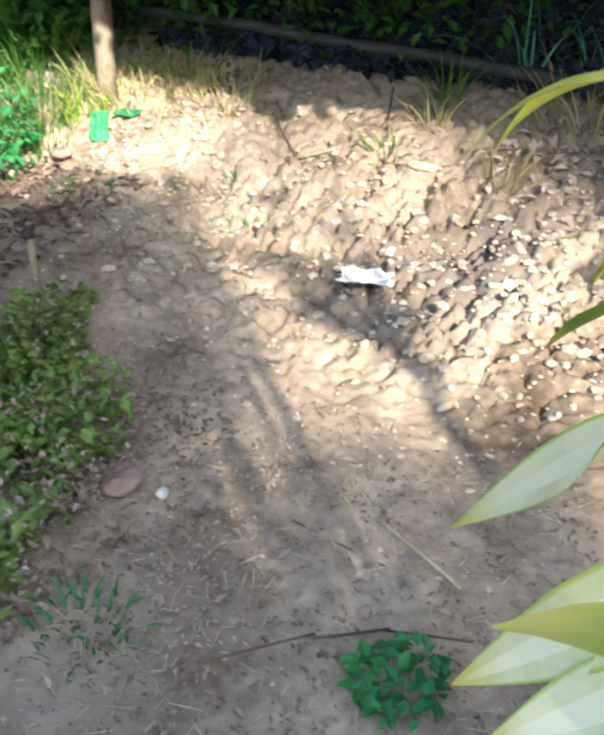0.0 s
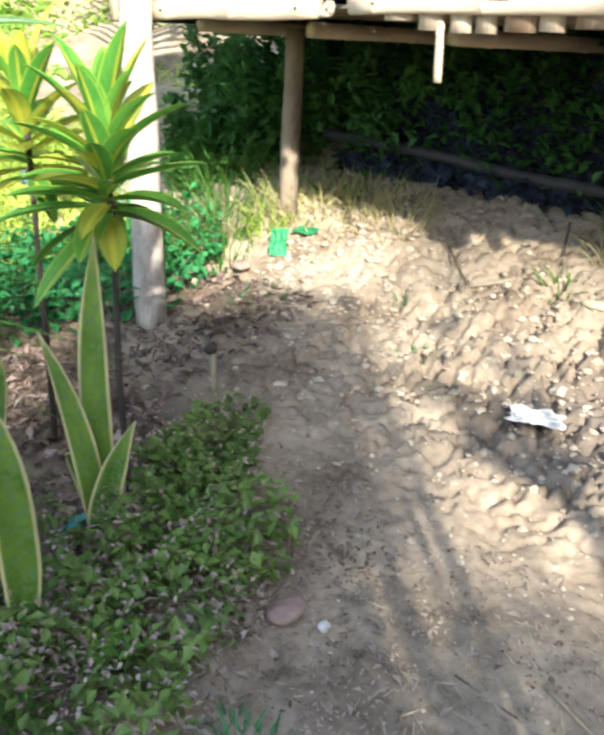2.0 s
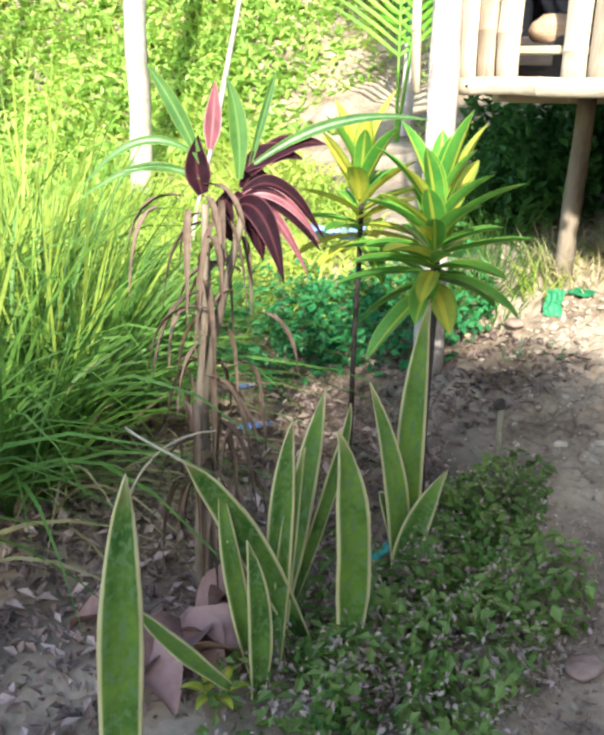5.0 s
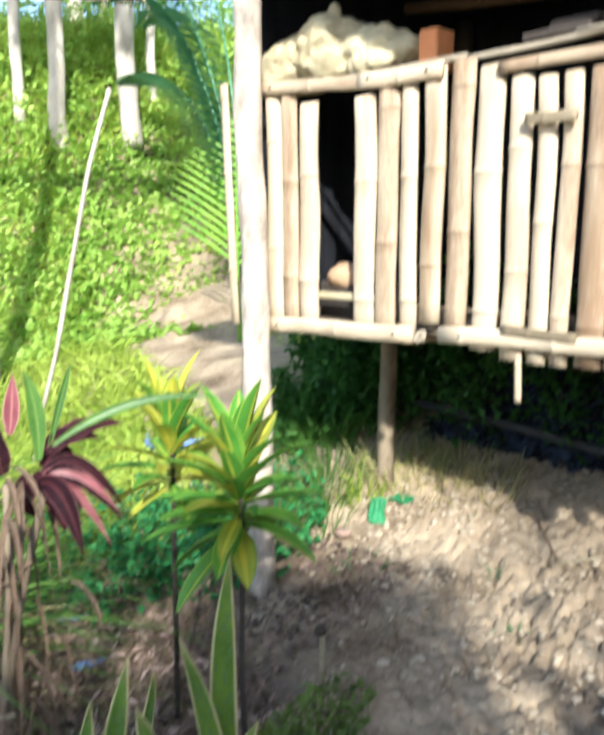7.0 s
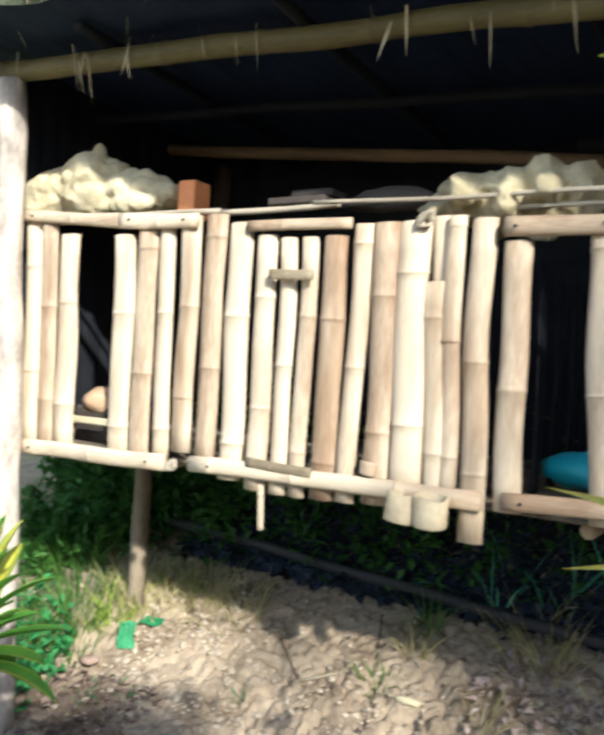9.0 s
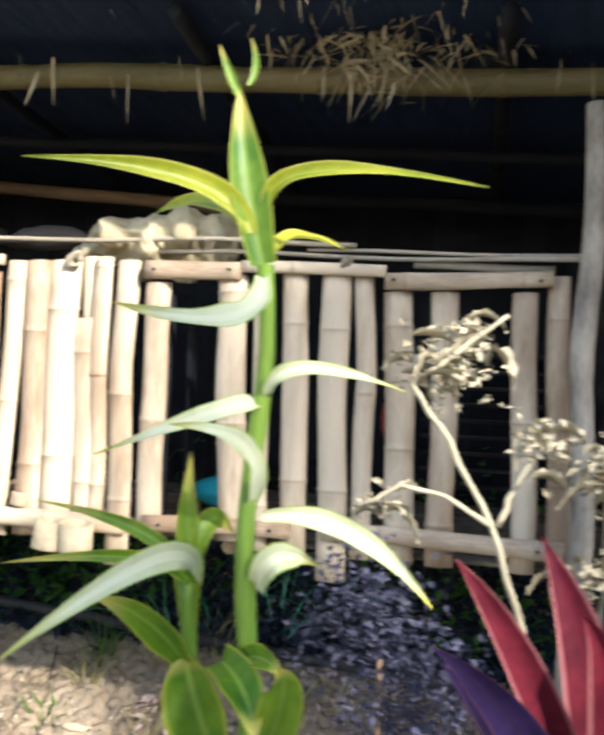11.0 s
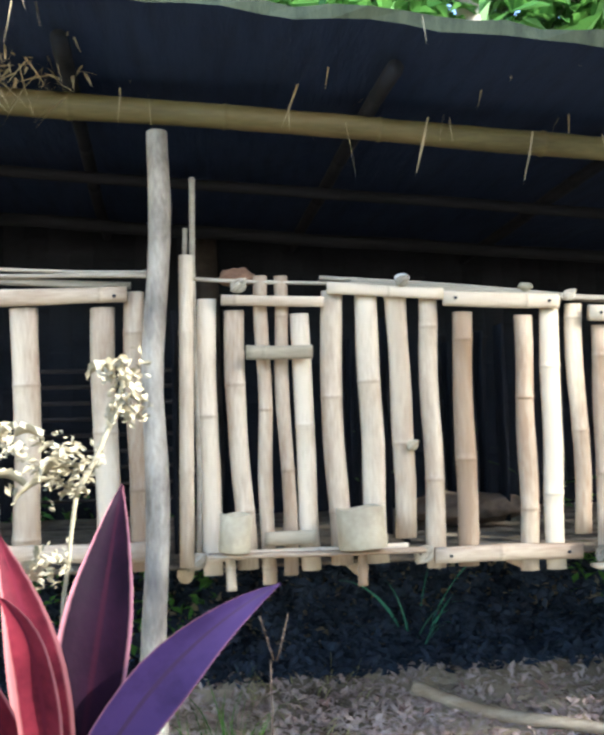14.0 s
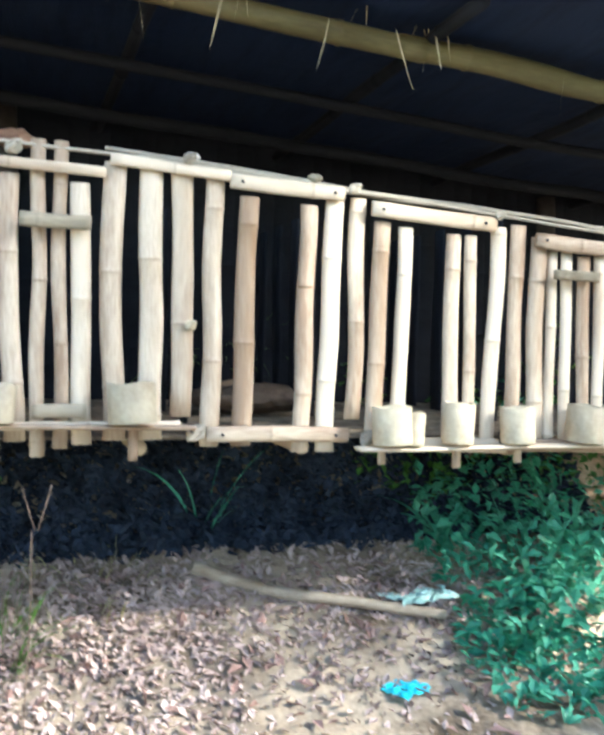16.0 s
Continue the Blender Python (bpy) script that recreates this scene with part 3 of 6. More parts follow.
slat_row([(1.401, 1.389, 0.055, 1.77, 1.1), (1.57, 1.557, 0.051, 1.76, 1.08), (1.641, 1.632, 0.056, 1.79, 1.08), (1.716, 1.711, 0.048, 1.79, 1.17),
          (1.789, 1.778, 0.052, 1.73, 1.08), (1.862, 1.853, 0.046, 1.72, 1.08)])
slat_row([(2.017, 2.018, 0.049, 1.71, 1.07), (2.079, 2.079, 0.04, 1.71, 1.07), (2.162, 2.148, 0.05, 1.74, 1.07), (2.236, 2.221, 0.05, 1.75, 1.06), (2.303, 2.314, 0.056, 1.72, 1.07)])
slat_row([(2.361, 2.367, 0.036, 1.68, 1.07), (2.409, 2.422, 0.04, 1.68, 1.07), (2.471, 2.484, 0.045, 1.67, 1.07), (2.53, 2.546, 0.042, 1.68, 1.07), (2.62, 2.63, 0.05, 1.7, 1.07),
          (2.72, 2.71, 0.05, 1.69, 1.07), (2.9, 2.9, 0.05, 1.68, 1.07), (2.99, 2.98, 0.05, 1.69, 1.07), (3.1, 3.1, 0.055, 1.7, 1.06)])
slat_row([(3.2 + 0.085 * i, 3.2 + 0.085 * i, 0.05, 1.67, 1.06) for i in range(16)])

# rails in front of the slats, above and below
F = WALL - 0.028
rails = []
for x0, x1, z0, z1, w in ((-2.33, -1.7, 1.955, 1.9, 0.042), (-1.83, -1.5, 1.915, 1.9, 0.05), (-1.31, -0.96, 1.875, 1.868, 0.034), (-0.53, -0.26, 1.842, 1.84, 0.05), (-0.26, 0.12, 1.85, 1.84, 0.032),
                          (0.118, 0.52, 1.815, 1.815, 0.042), (0.755, 1.02, 1.803, 1.795, 0.028), (1.03, 1.34, 1.832, 1.815, 0.03), (1.34, 1.66, 1.805, 1.793, 0.04),
                          (1.745, 2.14, 1.762, 1.742, 0.044), (2.28, 2.6, 1.71, 1.69, 0.045), (2.6, 4.6, 1.71, 1.64, 0.04)):
    rails.append((x0, x1, z0, split("rail", (x0, F, z0), (x1, F, z1), w, (0, -1, 0), bamboo_along, coop, depth=0.25, bow=0.003)))
for x0, x1, z0, z1, w in ((-2.28, -1.58, 1.128, 1.142, 0.055), (-1.48, -0.55, 1.152, 1.163, 0.05), (-0.5, -0.1, 1.168, 1.18, 0.045), (-0.02, 0.56, 1.185, 1.178, 0.048),
                          (0.69, 1.22, 1.155, 1.16, 0.022), (1.29, 1.69, 1.135, 1.128, 0.042), (1.8, 2.2, 1.1, 1.09, 0.042), (2.2, 2.7, 1.09, 1.08, 0.04), (2.7, 4.6, 1.085, 1.06, 0.04)):
    rails.append((x0, x1, z0, split("rail", (x0, F, z0), (x1, F, z1), w, (0, -1, 0), bamboo_along, coop, depth=0.25, bow=0.003)))
for x0, x1, z, w in ((-1.215, -1.07, 1.735, 0.03), (0.815, 0.985, 1.672, 0.036), (2.34, 2.5, 1.61, 0.03), (-1.26, -1.04, 1.182, 0.03), (0.85, 0.98, 1.2, 0.036)):
    split("cross_bar", (x0, F - 0.012, z), (x1, F - 0.012, z - 0.004), w, (0, -1, 0), bar_mat, coop, depth=0.2)
split("slat", (-0.87, WALL - 0.03, 1.19), (-0.865, WALL - 0.03, 1.225), 0.05, (0, -1, 0), bamboo_up, coop)

# nail heads at the rail ends
def rail_at(x, z):
    """The rail that lies under a nail."""
    near = [(abs(z - z0), i) for i, (x0, x1, z0, ob) in enumerate(rails) if x0 <= x <= x1]
    return rails[min(near)[1]][3] if near else coop


bm = bmesh.new()
tube_bm(bm, [(0, 0.004, 0), (0, -0.002, 0), (0, -0.003, 0)], [0.0045, 0.0045, 0.003], 8)
nail_head = part("nail", bm, dark_shade_mat, rail_at(0.14, 1.8155))
nail_head.location = (0.14, F - 0.0125, 1.8155)
for x, z, w in ((0.49, 1.8145, 0.042), (-0.5, 1.841, 0.05), (-0.29, 1.84, 0.05), (1.37, 1.803, 0.04), (1.63, 1.794, 0.04), (1.775, 1.76, 0.044), (2.1, 1.744, 0.044), (2.31, 1.708, 0.045), (0.02, 1.184, 0.048), (0.5, 1.179, 0.048),
                (1.33, 1.134, 0.042), (1.65, 1.129, 0.042), (-0.45, 1.17, 0.045), (-0.15, 1.178, 0.045), (-1.4, 1.153, 0.05), (-0.65, 1.162, 0.05), (-2.2, 1.13, 0.055), (-1.65, 1.14, 0.055), (-1.78, 1.914, 0.05), (-1.55, 1.903, 0.05), (-2.25, 1.948, 0.042)):
    ob = new("nail", nail_head.data)
    ob.parent = rail_at(x, z)
    ob.location = (x, F - w * 0.25 - 0.002, z)

# long thin poles lying along the top
for p, q, r in (((-1.12, 1.72, 1.94), (0.02, 1.73, 1.915), 0.007), ((-0.55, 1.76, 1.905), (0.58, 1.7, 1.87), 0.006), ((-0.1, 1.74, 1.90), (0.6, 1.72, 1.885), 0.005),
                ((0.68, 1.7, 1.87), (2.6, 1.72, 1.755), 0.005), ((1.02, 1.75, 1.875), (2.6, 1.74, 1.765), 0.006), ((1.1, 1.73, 1.855), (3.1, 1.73, 1.73), 0.007),
                ((-2.4, 1.74, 1.965), (-1.45, 1.73, 1.93), 0.009), ((0.18, 1.74, 1.862), (0.52, 1.74, 1.862), 0.01), ((-1.5, 1.75, 1.935), (-1.05, 1.76, 1.945), 0.01)):
    pole("top_pole", p, q, r, bamboo_grey, coop, nodes=0.3, wobble=0.016, sides=8)

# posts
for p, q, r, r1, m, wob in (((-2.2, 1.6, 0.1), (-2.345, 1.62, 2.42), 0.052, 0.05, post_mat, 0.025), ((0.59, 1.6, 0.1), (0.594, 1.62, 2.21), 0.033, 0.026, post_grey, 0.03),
                            ((-2.2, 2.26, 0.4), (-2.21, 2.26, 1.1), 0.036, 0.034, shade_brown, 0.008), ((0.75, 2.95, 0.55), (0.75, 2.95, 2.3), 0.045, 0.045, wood_old, 0.02),
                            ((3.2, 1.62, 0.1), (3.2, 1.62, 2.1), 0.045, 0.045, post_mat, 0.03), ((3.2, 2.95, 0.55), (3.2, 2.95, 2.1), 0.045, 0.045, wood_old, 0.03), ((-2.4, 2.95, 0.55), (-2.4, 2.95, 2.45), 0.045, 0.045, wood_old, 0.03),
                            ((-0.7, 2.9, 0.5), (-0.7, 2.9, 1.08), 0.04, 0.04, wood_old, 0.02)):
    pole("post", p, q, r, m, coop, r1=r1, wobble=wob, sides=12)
pole("stake", (0.658, 1.655, 1.14), (0.668, 1.66, 1.915), 0.019, bamboo_up, coop, nodes=0.35, sides=8)
pole("stake", (0.688, 1.7, 1.14), (0.686, 1.7, 2.13), 0.008, bamboo_grey, coop, sides=6, wobble=0.01)
pole("stake", (0.66, 1.71, 1.14), (0.672, 1.71, 2.0), 0.007, bamboo_grey, coop, sides=6, wobble=0.01)
split("slat", (-2.585, 1.78, 1.1), (-2.665, 1.78, 2.03), 0.075, (-0.5, -0.85, 0), bamboo_up, coop)
# end wall closed up with shade-dark slats to keep the inside black
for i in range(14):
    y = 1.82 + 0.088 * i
    split("end_slat", (-2.46, y, 1.1), (-2.46, y, 2.56), 0.11, (-1, 0, 0), dark_shade_mat, coop, depth=0.12)
split("slat", (-0.708, WALL + 0.03, 1.12), (-0.705, WALL + 0.03, 1.885), 0.07, (0, -1, 0), bamboo_up, coop)

# beams, rafters and roof
pole("eave_beam", (-2.95, 1.62, eave(-2.95)), (1.86, 1.62, eave(1.86)), 0.037, beam_mat, coop, nodes=0.42, r1=0.03, wobble=0.012, sides=14)
pole("eave_beam", (1.8, 1.64, eave(1.8) + 0.02), (5.4, 1.64, eave(5.4)), 0.034, beam_mat, coop, nodes=0.4, wobble=0.02, sides=12)
pole("purlin", (-2.8, 2.6, 2.468), (-0.5, 2.6, 2.225), 0.026, purlin_mat, coop, nodes=0.45, wobble=0.008)
pole("purlin", (-0.6, 2.62, 2.29), (5.4, 2.62, 1.92), 0.024, dark_shade_mat, coop, nodes=0.45, wobble=0.012)
pole("purlin", (-2.8, 2.15, 2.47), (5.4, 2.15, 1.95), 0.018, dark_shade_mat, coop, nodes=0.45, wobble=0.012)
for i in range(11):
    x = -2.6 + 0.75 * i
    pole("rafter", (x, front(x) + 0.12, eave(x) + 0.055), (x - 0.06, 3.15, eave(x) - 0.02), 0.02, dark_shade_mat, coop, nodes=0.4, wobble=0.01)


def roof():
    bm = bmesh.new()
    nx, ny = 110, 24
    grid = []
    for k in (0, 1):
        lay = []
        for j in range(ny + 1):
            row = []
            for i in range(nx + 1):
                x = -3.0 + 8.6 * i / nx
                y = front(x) + (3.35 - front(x)) * j / ny
                if j == 0:
                    y += 0.03 * noise.noise((x * 6, 0, k))
                z = eave(x) + 0.08 + 0.03 * (1.62 - y) + 0.015 * noise.noise((x * 5, y * 3, k)) + k * (0.03 + 0.015 * noise.noise((x * 9, 1, 5)))
                row.append(bm.verts.new((x, y, z)))
            lay.append(row)
        grid.append(lay)
    for k in (0, 1):
        for j in range(ny):
            for i in range(nx):
                q = (grid[k][j][i], grid[k][j][i + 1], grid[k][j + 1][i + 1], grid[k][j + 1][i])
                bm.faces.new(q if k else q[::-1])
    rim = [(0, i) for i in range(nx + 1)] + [(j, nx) for j in range(1, ny + 1)] + [(ny, i) for i in range(nx - 1, -1, -1)] + [(j, 0) for j in range(ny - 1, 0, -1)]
    for a, b in zip(rim, rim[1:] + rim[:1]):
        bm.faces.new((grid[0][a[0]][a[1]], grid[0][b[0]][b[1]], grid[1][b[0]][b[1]], grid[1][a[0]][a[1]]))
    # underside takes the navy shade colour; top and rim take moss
    ob = part("roof", bm, shade_thatch_mat, coop, "weathered palm thatch, underside coloured navy as shade", smooth=False)
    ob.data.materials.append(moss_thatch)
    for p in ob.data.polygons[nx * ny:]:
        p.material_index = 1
    return ob


roof()


def hanging_straw():
    n = 620
    x, y = rng.uniform(-2.95, 3.6, n), rng.uniform(1.22, 1.75, n)
    y = np.maximum(y, [front(q) for q in x])
    keep = np.exp(-((x - 0.12) / 0.28) ** 2) + 0.8 * np.exp(-((x + 2.8) / 0.3) ** 2) + 0.12
    ok = rng.uniform(0, 1, n) < keep
    x, y = x[ok], y[ok]
    roots = np.stack([x, y, eave(x) + 0.12], axis=1)
    way = rng.normal(0, 0.35, roots.shape) + (0, 0, -1.0)
    way /= np.linalg.norm(way, axis=1)[:, None]
    ob = blades("loose_straw", roots, way, rng.uniform(0.03, 0.14, len(x)), rng.uniform(0.002, 0.006, len(x)), rng.uniform(-0.1, 0.3, len(x)), straw_mat)
    ob.parent = coop
    tagged(ob, kind="stuff")
    # strips of palm leaf hanging over the beam
    n = 46
    x = rng.uniform(-2.5, 3.3, n)
    roots = np.stack([x, np.full(n, 1.572), eave(x) + rng.uniform(-0.02, 0.05, n)], axis=1)
    way = rng.normal(0, 0.16, roots.shape) + (0, 0, -1.0)
    way /= np.linalg.norm(way, axis=1)[:, None]
    ob = blades("hanging_strip", roots, way, rng.uniform(0.05, 0.16, n), rng.uniform(0.003, 0.012, n), rng.uniform(-0.1, 0.25, n), straw_mat)
    ob.parent = coop
    tagged(ob, kind="stuff")
    # a ragged knot of straw on the beam
    for cx, cy, cz, k in ((0.08, 1.54, 2.36, 130), (0.12, 1.54, 2.3, 50), (0.3, 1.56, 2.35, 60), (-0.1, 1.56, 2.4, 60), (-2.9, 1.6, 2.54, 260), (-2.98, 1.55, 2.46, 200), (-2.8, 1.5, 2.6, 160), (-2.5, 1.45, 2.62, 60)):
        roots = np.array([cx, cy, cz]) + rng.normal(0, 1, (k, 3)) * (0.06, 0.03, 0.035)
        way = rng.normal(0, 0.8, (k, 3)) + (0, -0.2, -0.35)
        way /= np.linalg.norm(way, axis=1)[:, None]
        ob = blades("straw_tuft", roots, way, rng.uniform(0.03, 0.1, k), rng.uniform(0.004, 0.011, k), rng.uniform(0, 0.5, k), straw_mat)
        ob.parent = coop
        tagged(ob, kind="stuff")


hanging_straw()

# floor, joists and the dark back of the coop
# floor slats take the darkened brown, as their undersides lie in shade
for i in range(17):
    y = 1.76 + 0.074 * i
    split("floor_slat", (-2.44, y, 1.165 - 0.01), (4.6, y + 0.01, 1.09), 0.074, (0, 0, 1), shade_brown, coop, depth=0.12, nodes=0.4)
for i in range(12):
    x = -2.35 + 0.5 * i
    pole("joist", (x, 1.95, 1.10 - 0.01 * i * 0.5), (x, 3.0, 1.10 - 0.01 * i * 0.5), 0.024, bamboo_deep, coop, nodes=0.3)
for x, z in ((0.762, 1.075), (1.1, 1.07), (1.793, 1.045), (2.023, 1.03), (2.231, 1.04)):
    split("peg", (x, 1.665, z), (x, 1.665, z + 0.085), 0.026, (0, -1, 0), bamboo_up, coop, nodes=0.5)
split("peg", (-1.222, 1.69, 0.985), (-1.226, 1.69, 1.12), 0.02, (0, -1, 0), bamboo_up, coop, nodes=0.5)
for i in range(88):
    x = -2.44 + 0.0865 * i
    split("back_slat", (x, 2.98, 1.05), (x, 2.98, 2.58 - 0.068 * (x + 2.4)), 0.125, (0, -1, 0), dark_shade_mat, coop, depth=0.12)
# second layer, added to stop light leaking between the back slats
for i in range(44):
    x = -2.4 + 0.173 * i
    split("back_slat", (x, 3.02, 1.05), (x, 3.02, 2.58 - 0.068 * (x + 2.4)), 0.21, (0, -1, 0), dark_shade_mat, coop, depth=0.06)
for i in range(9):
    pole("lath", (0.1, 2.84, 1.22 + 0.062 * i), (0.72, 2.86, 1.22 + 0.062 * i), 0.008, wood_old, coop, sides=6)
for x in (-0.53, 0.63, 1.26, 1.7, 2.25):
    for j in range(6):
        split("partition_slat", (x, 1.85 + 0.19 * j, 1.15), (x, 1.85 + 0.19 * j, 1.8), 0.075, (1, 0, 0), dark_shade_mat, coop, depth=0.12)

# cups of bamboo on the sill
def cup(x, y, z, r, hgt, lean):
    bm = bmesh.new()
    prof = [(r * 0.98, 0), (r, 0.004), (r * 1.02, hgt * 0.2), (r, hgt * 0.3), (r * 1.01, hgt), (r * 0.84, hgt), (r * 0.82, 0.012), (0.001, 0.012)]
    rings = [[bm.verts.new((q * math.cos(a), q * math.sin(a), v + (0.003 * math.sin(3 * a) if v > hgt * 0.9 else 0))) for a in [math.tau * k / 20 for k in range(20)]] for q, v in prof]
    for a, b in zip(rings, rings[1:]):
        for k in range(20):
            bm.faces.new((a[k], a[(k + 1) % 20], b[(k + 1) % 20], b[k]))
    bm.faces.new(rings[0][::-1])
    ob = part("bamboo_cup", bm, cup_mat)
    ob.matrix_world = pose(x, y, z, lean, lean * 0.6, random.uniform(0, 90))
    return tagged(ob, "cut bamboo drinking cup on the coop sill", "cup", "cups along the coop sill")


split("cup_ledge", (0.71, 1.63, 1.168), (1.25, 1.63, 1.16), 0.05, (0, 0, 1), bamboo_along, coop, depth=0.1)
split("cup_ledge", (1.7, 1.62, 1.098), (2.6, 1.62, 1.092), 0.06, (0, 0, 1), bamboo_along, coop, depth=0.1)
for x, z, r, hh in ((0.772, 1.178, 0.039, 0.09), (1.09, 1.172, 0.06, 0.1), (1.8, 1.108, 0.055, 0.105), (1.862, 1.106, 0.03, 0.09), (2.0, 1.108, 0.045, 0.115),
                    (2.2, 1.106, 0.05, 0.105), (2.43, 1.106, 0.06, 0.11)):
    cup(x, 1.61, z, r, hh, random.uniform(-4, 4))
for x in (-0.745, -0.665):
    c = cup(x, 1.625, 1.09, 0.044, 0.075, 6)
    tagged(c, "sunlit cut bamboo cup hung below the rail", "cup")

# lashings
def knot(x, z, s, mat):
    bm = bmesh.new()
    for k in range(5):
        a0, ph = random.uniform(0, 6), random.uniform(0, 6)
        pts = [(x + s * 0.9 * math.cos(a0 + t), WALL - 0.03 - 0.012 * k / 4 + s * 0.2 * math.sin(t + ph), z + s * 0.8 * math.sin(a0 + t + 0.4 * k)) for t in [i * 0.5 for i in range(13)]]
        tube_bm(bm, pts, [0.0035] * 13, 6)
    part("lashing", bm, mat, coop)


for x, z, s in ((-0.74, 1.87, 0.035), (0.02, 1.86, 0.02), (0.8, 1.84, 0.028), (1.23, 1.85, 0.022), (1.69, 1.81, 0.022), (2.15, 1.77, 0.02), (-0.7, 1.13, 0.03), (0.68, 1.15, 0.035), (1.26, 1.14, 0.035), (1.75, 1.12, 0.035), (-1.55, 1.14, 0.03)):
    knot(x, z, s * 0.7, bamboo_grey)
knot(1.24, 1.42, 0.014, cup_mat)
knot(2.2, 1.12, 0.03, wood_old)

# ---- things on top of the coop ----
def lump(name, blobs, mat, label, category, seed=0.0, rough=0.22, sub=3):
    bm = bmesh.new()
    for c, s in blobs:
        r = bmesh.ops.create_icosphere(bm, subdivisions=sub, radius=1.0)
        for v in r["verts"]:
            p = Vector(c) + Vector([v.co[i] * s[i] for i in range(3)])
            q = p * (0.9 / max(min(s), 0.02)) + Vector((seed, 0, 0))
            v.co = p + v.co * (abs(noise.noise(q)) * rough * 2.4 * min(s) + (0.3 - abs(noise.noise(q * 2.7))) * rough * 1.5 * min(s) + (0.25 - abs(noise.noise(q * 5.0))) * rough * 0.25 * min(s))
    ob = part(name, bm, mat)
    if len(blobs) > 1:
        mod = ob.modifiers.new("joined", "REMESH")
        mod.mode, mod.voxel_size, mod.use_smooth_shade = "VOXEL", 0.007 if len(blobs) > 2 else 0.006, True
    return tagged(ob, label, category)


for blobs, seed in (([((-2.32, 1.86, 2.06), (0.15, 0.12, 0.09)), ((-2.43, 1.84, 2.03), (0.08, 0.09, 0.075)), ((-2.36, 1.8, 2.0), (0.1, 0.06, 0.05))], 3.0),
                    ([((-2.14, 1.86, 2.08), (0.15, 0.12, 0.11)), ((-2.08, 1.8, 2.02), (0.1, 0.06, 0.06)), ((-2.1, 1.82, 2.19), (0.025, 0.02, 0.04))], 5.0),
                    ([((-1.95, 1.86, 2.05), (0.15, 0.1, 0.07)), ((-1.83, 1.86, 2.03), (0.1, 0.07, 0.045)), ((-1.9, 1.8, 2.0), (0.1, 0.05, 0.04))], 7.0)):
    lump("sack", blobs, sack_mat, "crumpled cream feed sack lying on the coop top", "sack", seed, 0.17, 5)
lump("sack", [((-0.6, 1.86, 1.95), (0.15, 0.1, 0.06)), ((-0.47, 1.86, 1.95), (0.09, 0.09, 0.065)), ((-0.72, 1.85, 1.93), (0.1, 0.06, 0.035))], sack_mat, "pale folded sack on the coop top", "sack", 9.0, 0.5, 4)
bm = bmesh.new()
slab_bm(bm, (-1.712, 1.81, 1.945), (-1.64, 1.9, 2.068), 0.005)
tagged(part("box", bm, orange_mat, smooth=False), "small orange cardboard box on the coop top", "box")
for i, (x, y, z, w) in enumerate(((-1.2, 1.8, 1.962, 0.2), (-1.16, 1.82, 1.985, 0.14), (-1.02, 1.85, 1.955, 0.12))):
    bm = bmesh.new()
    slab_bm(bm, (x - w / 2, y - 0.05, z - 0.011), (x + w / 2, y + 0.05, z + 0.011), 0.004)
    tagged(part("plank", bm, wood_old, smooth=False), "short grey plank lying on the coop top", "plank")
lump("log", [((-0.92, 1.84, 1.965), (0.13, 0.04, 0.035))], wood_old, "short dark log on the coop top", "log", 4, 0.1)
lump("stone", [((1.25, 1.747, 1.873), (0.02, 0.014, 0.011))], white_mat, "small pale stone on the top poles", "stone", 5)
lump("stone", [((1.6, 1.745, 1.846), (0.02, 0.014, 0.011))], dry_stem, "small pale stone on the top poles", "stone", 6)
lump("husk", [((0.8, 1.75, 1.875), (0.045, 0.03, 0.022))], husk_mat, "dry brown husk on the top poles", "husk", 7)
bm = bmesh.new()
slab_bm(bm, (-2.13, 1.8, 1.16), (-1.88, 1.98, 1.285), 0.006)
tagged(part("nest_block", bm, wood_old, smooth=False), "dark old wooden block under the nest", "block")
lump("husk_nest", [((-2.03, 1.87, 1.3), (0.1, 0.09, 0.05))], tan_mat, "round tan husk nest on the coop floor", "nest", 2, 0.1)
bm = bmesh.new()
slab_bm(bm, (-2.12, 1.722, 1.228), (-1.8, 1.745, 1.252), 0.004)
tagged(part("board", bm, sack_mat, smooth=False), "pale board lying on the coop floor", "board")
lump("bag", [((-0.42, 2.1, 1.22), (0.1, 0.06, 0.045))], sky_cloth, "bright cyan plastic bag on the coop floor", "bag", 8)
lump("rag", [((0.125, 1.78, 1.47), (0.018, 0.015, 0.05))], red_cloth, "small red rag hanging behind the slats", "rag", 1)
lump("feed_sack", [((1.56, 2.3, 1.19), (0.2, 0.12, 0.045)), ((1.68, 2.28, 1.19), (0.1, 0.1, 0.04))], withered_mat, "grey sack on the coop floor", "sack", 12)

# ---- on the ground by the coop ----
def on(x, y, up=0.0):
    return Vector((x, y, top(x, y) + up))


def log(p, q, r, mat, label, name="log", **kw):
    return tagged(pole(name, p, q, r, mat, **kw), label, name.replace("_", " "))


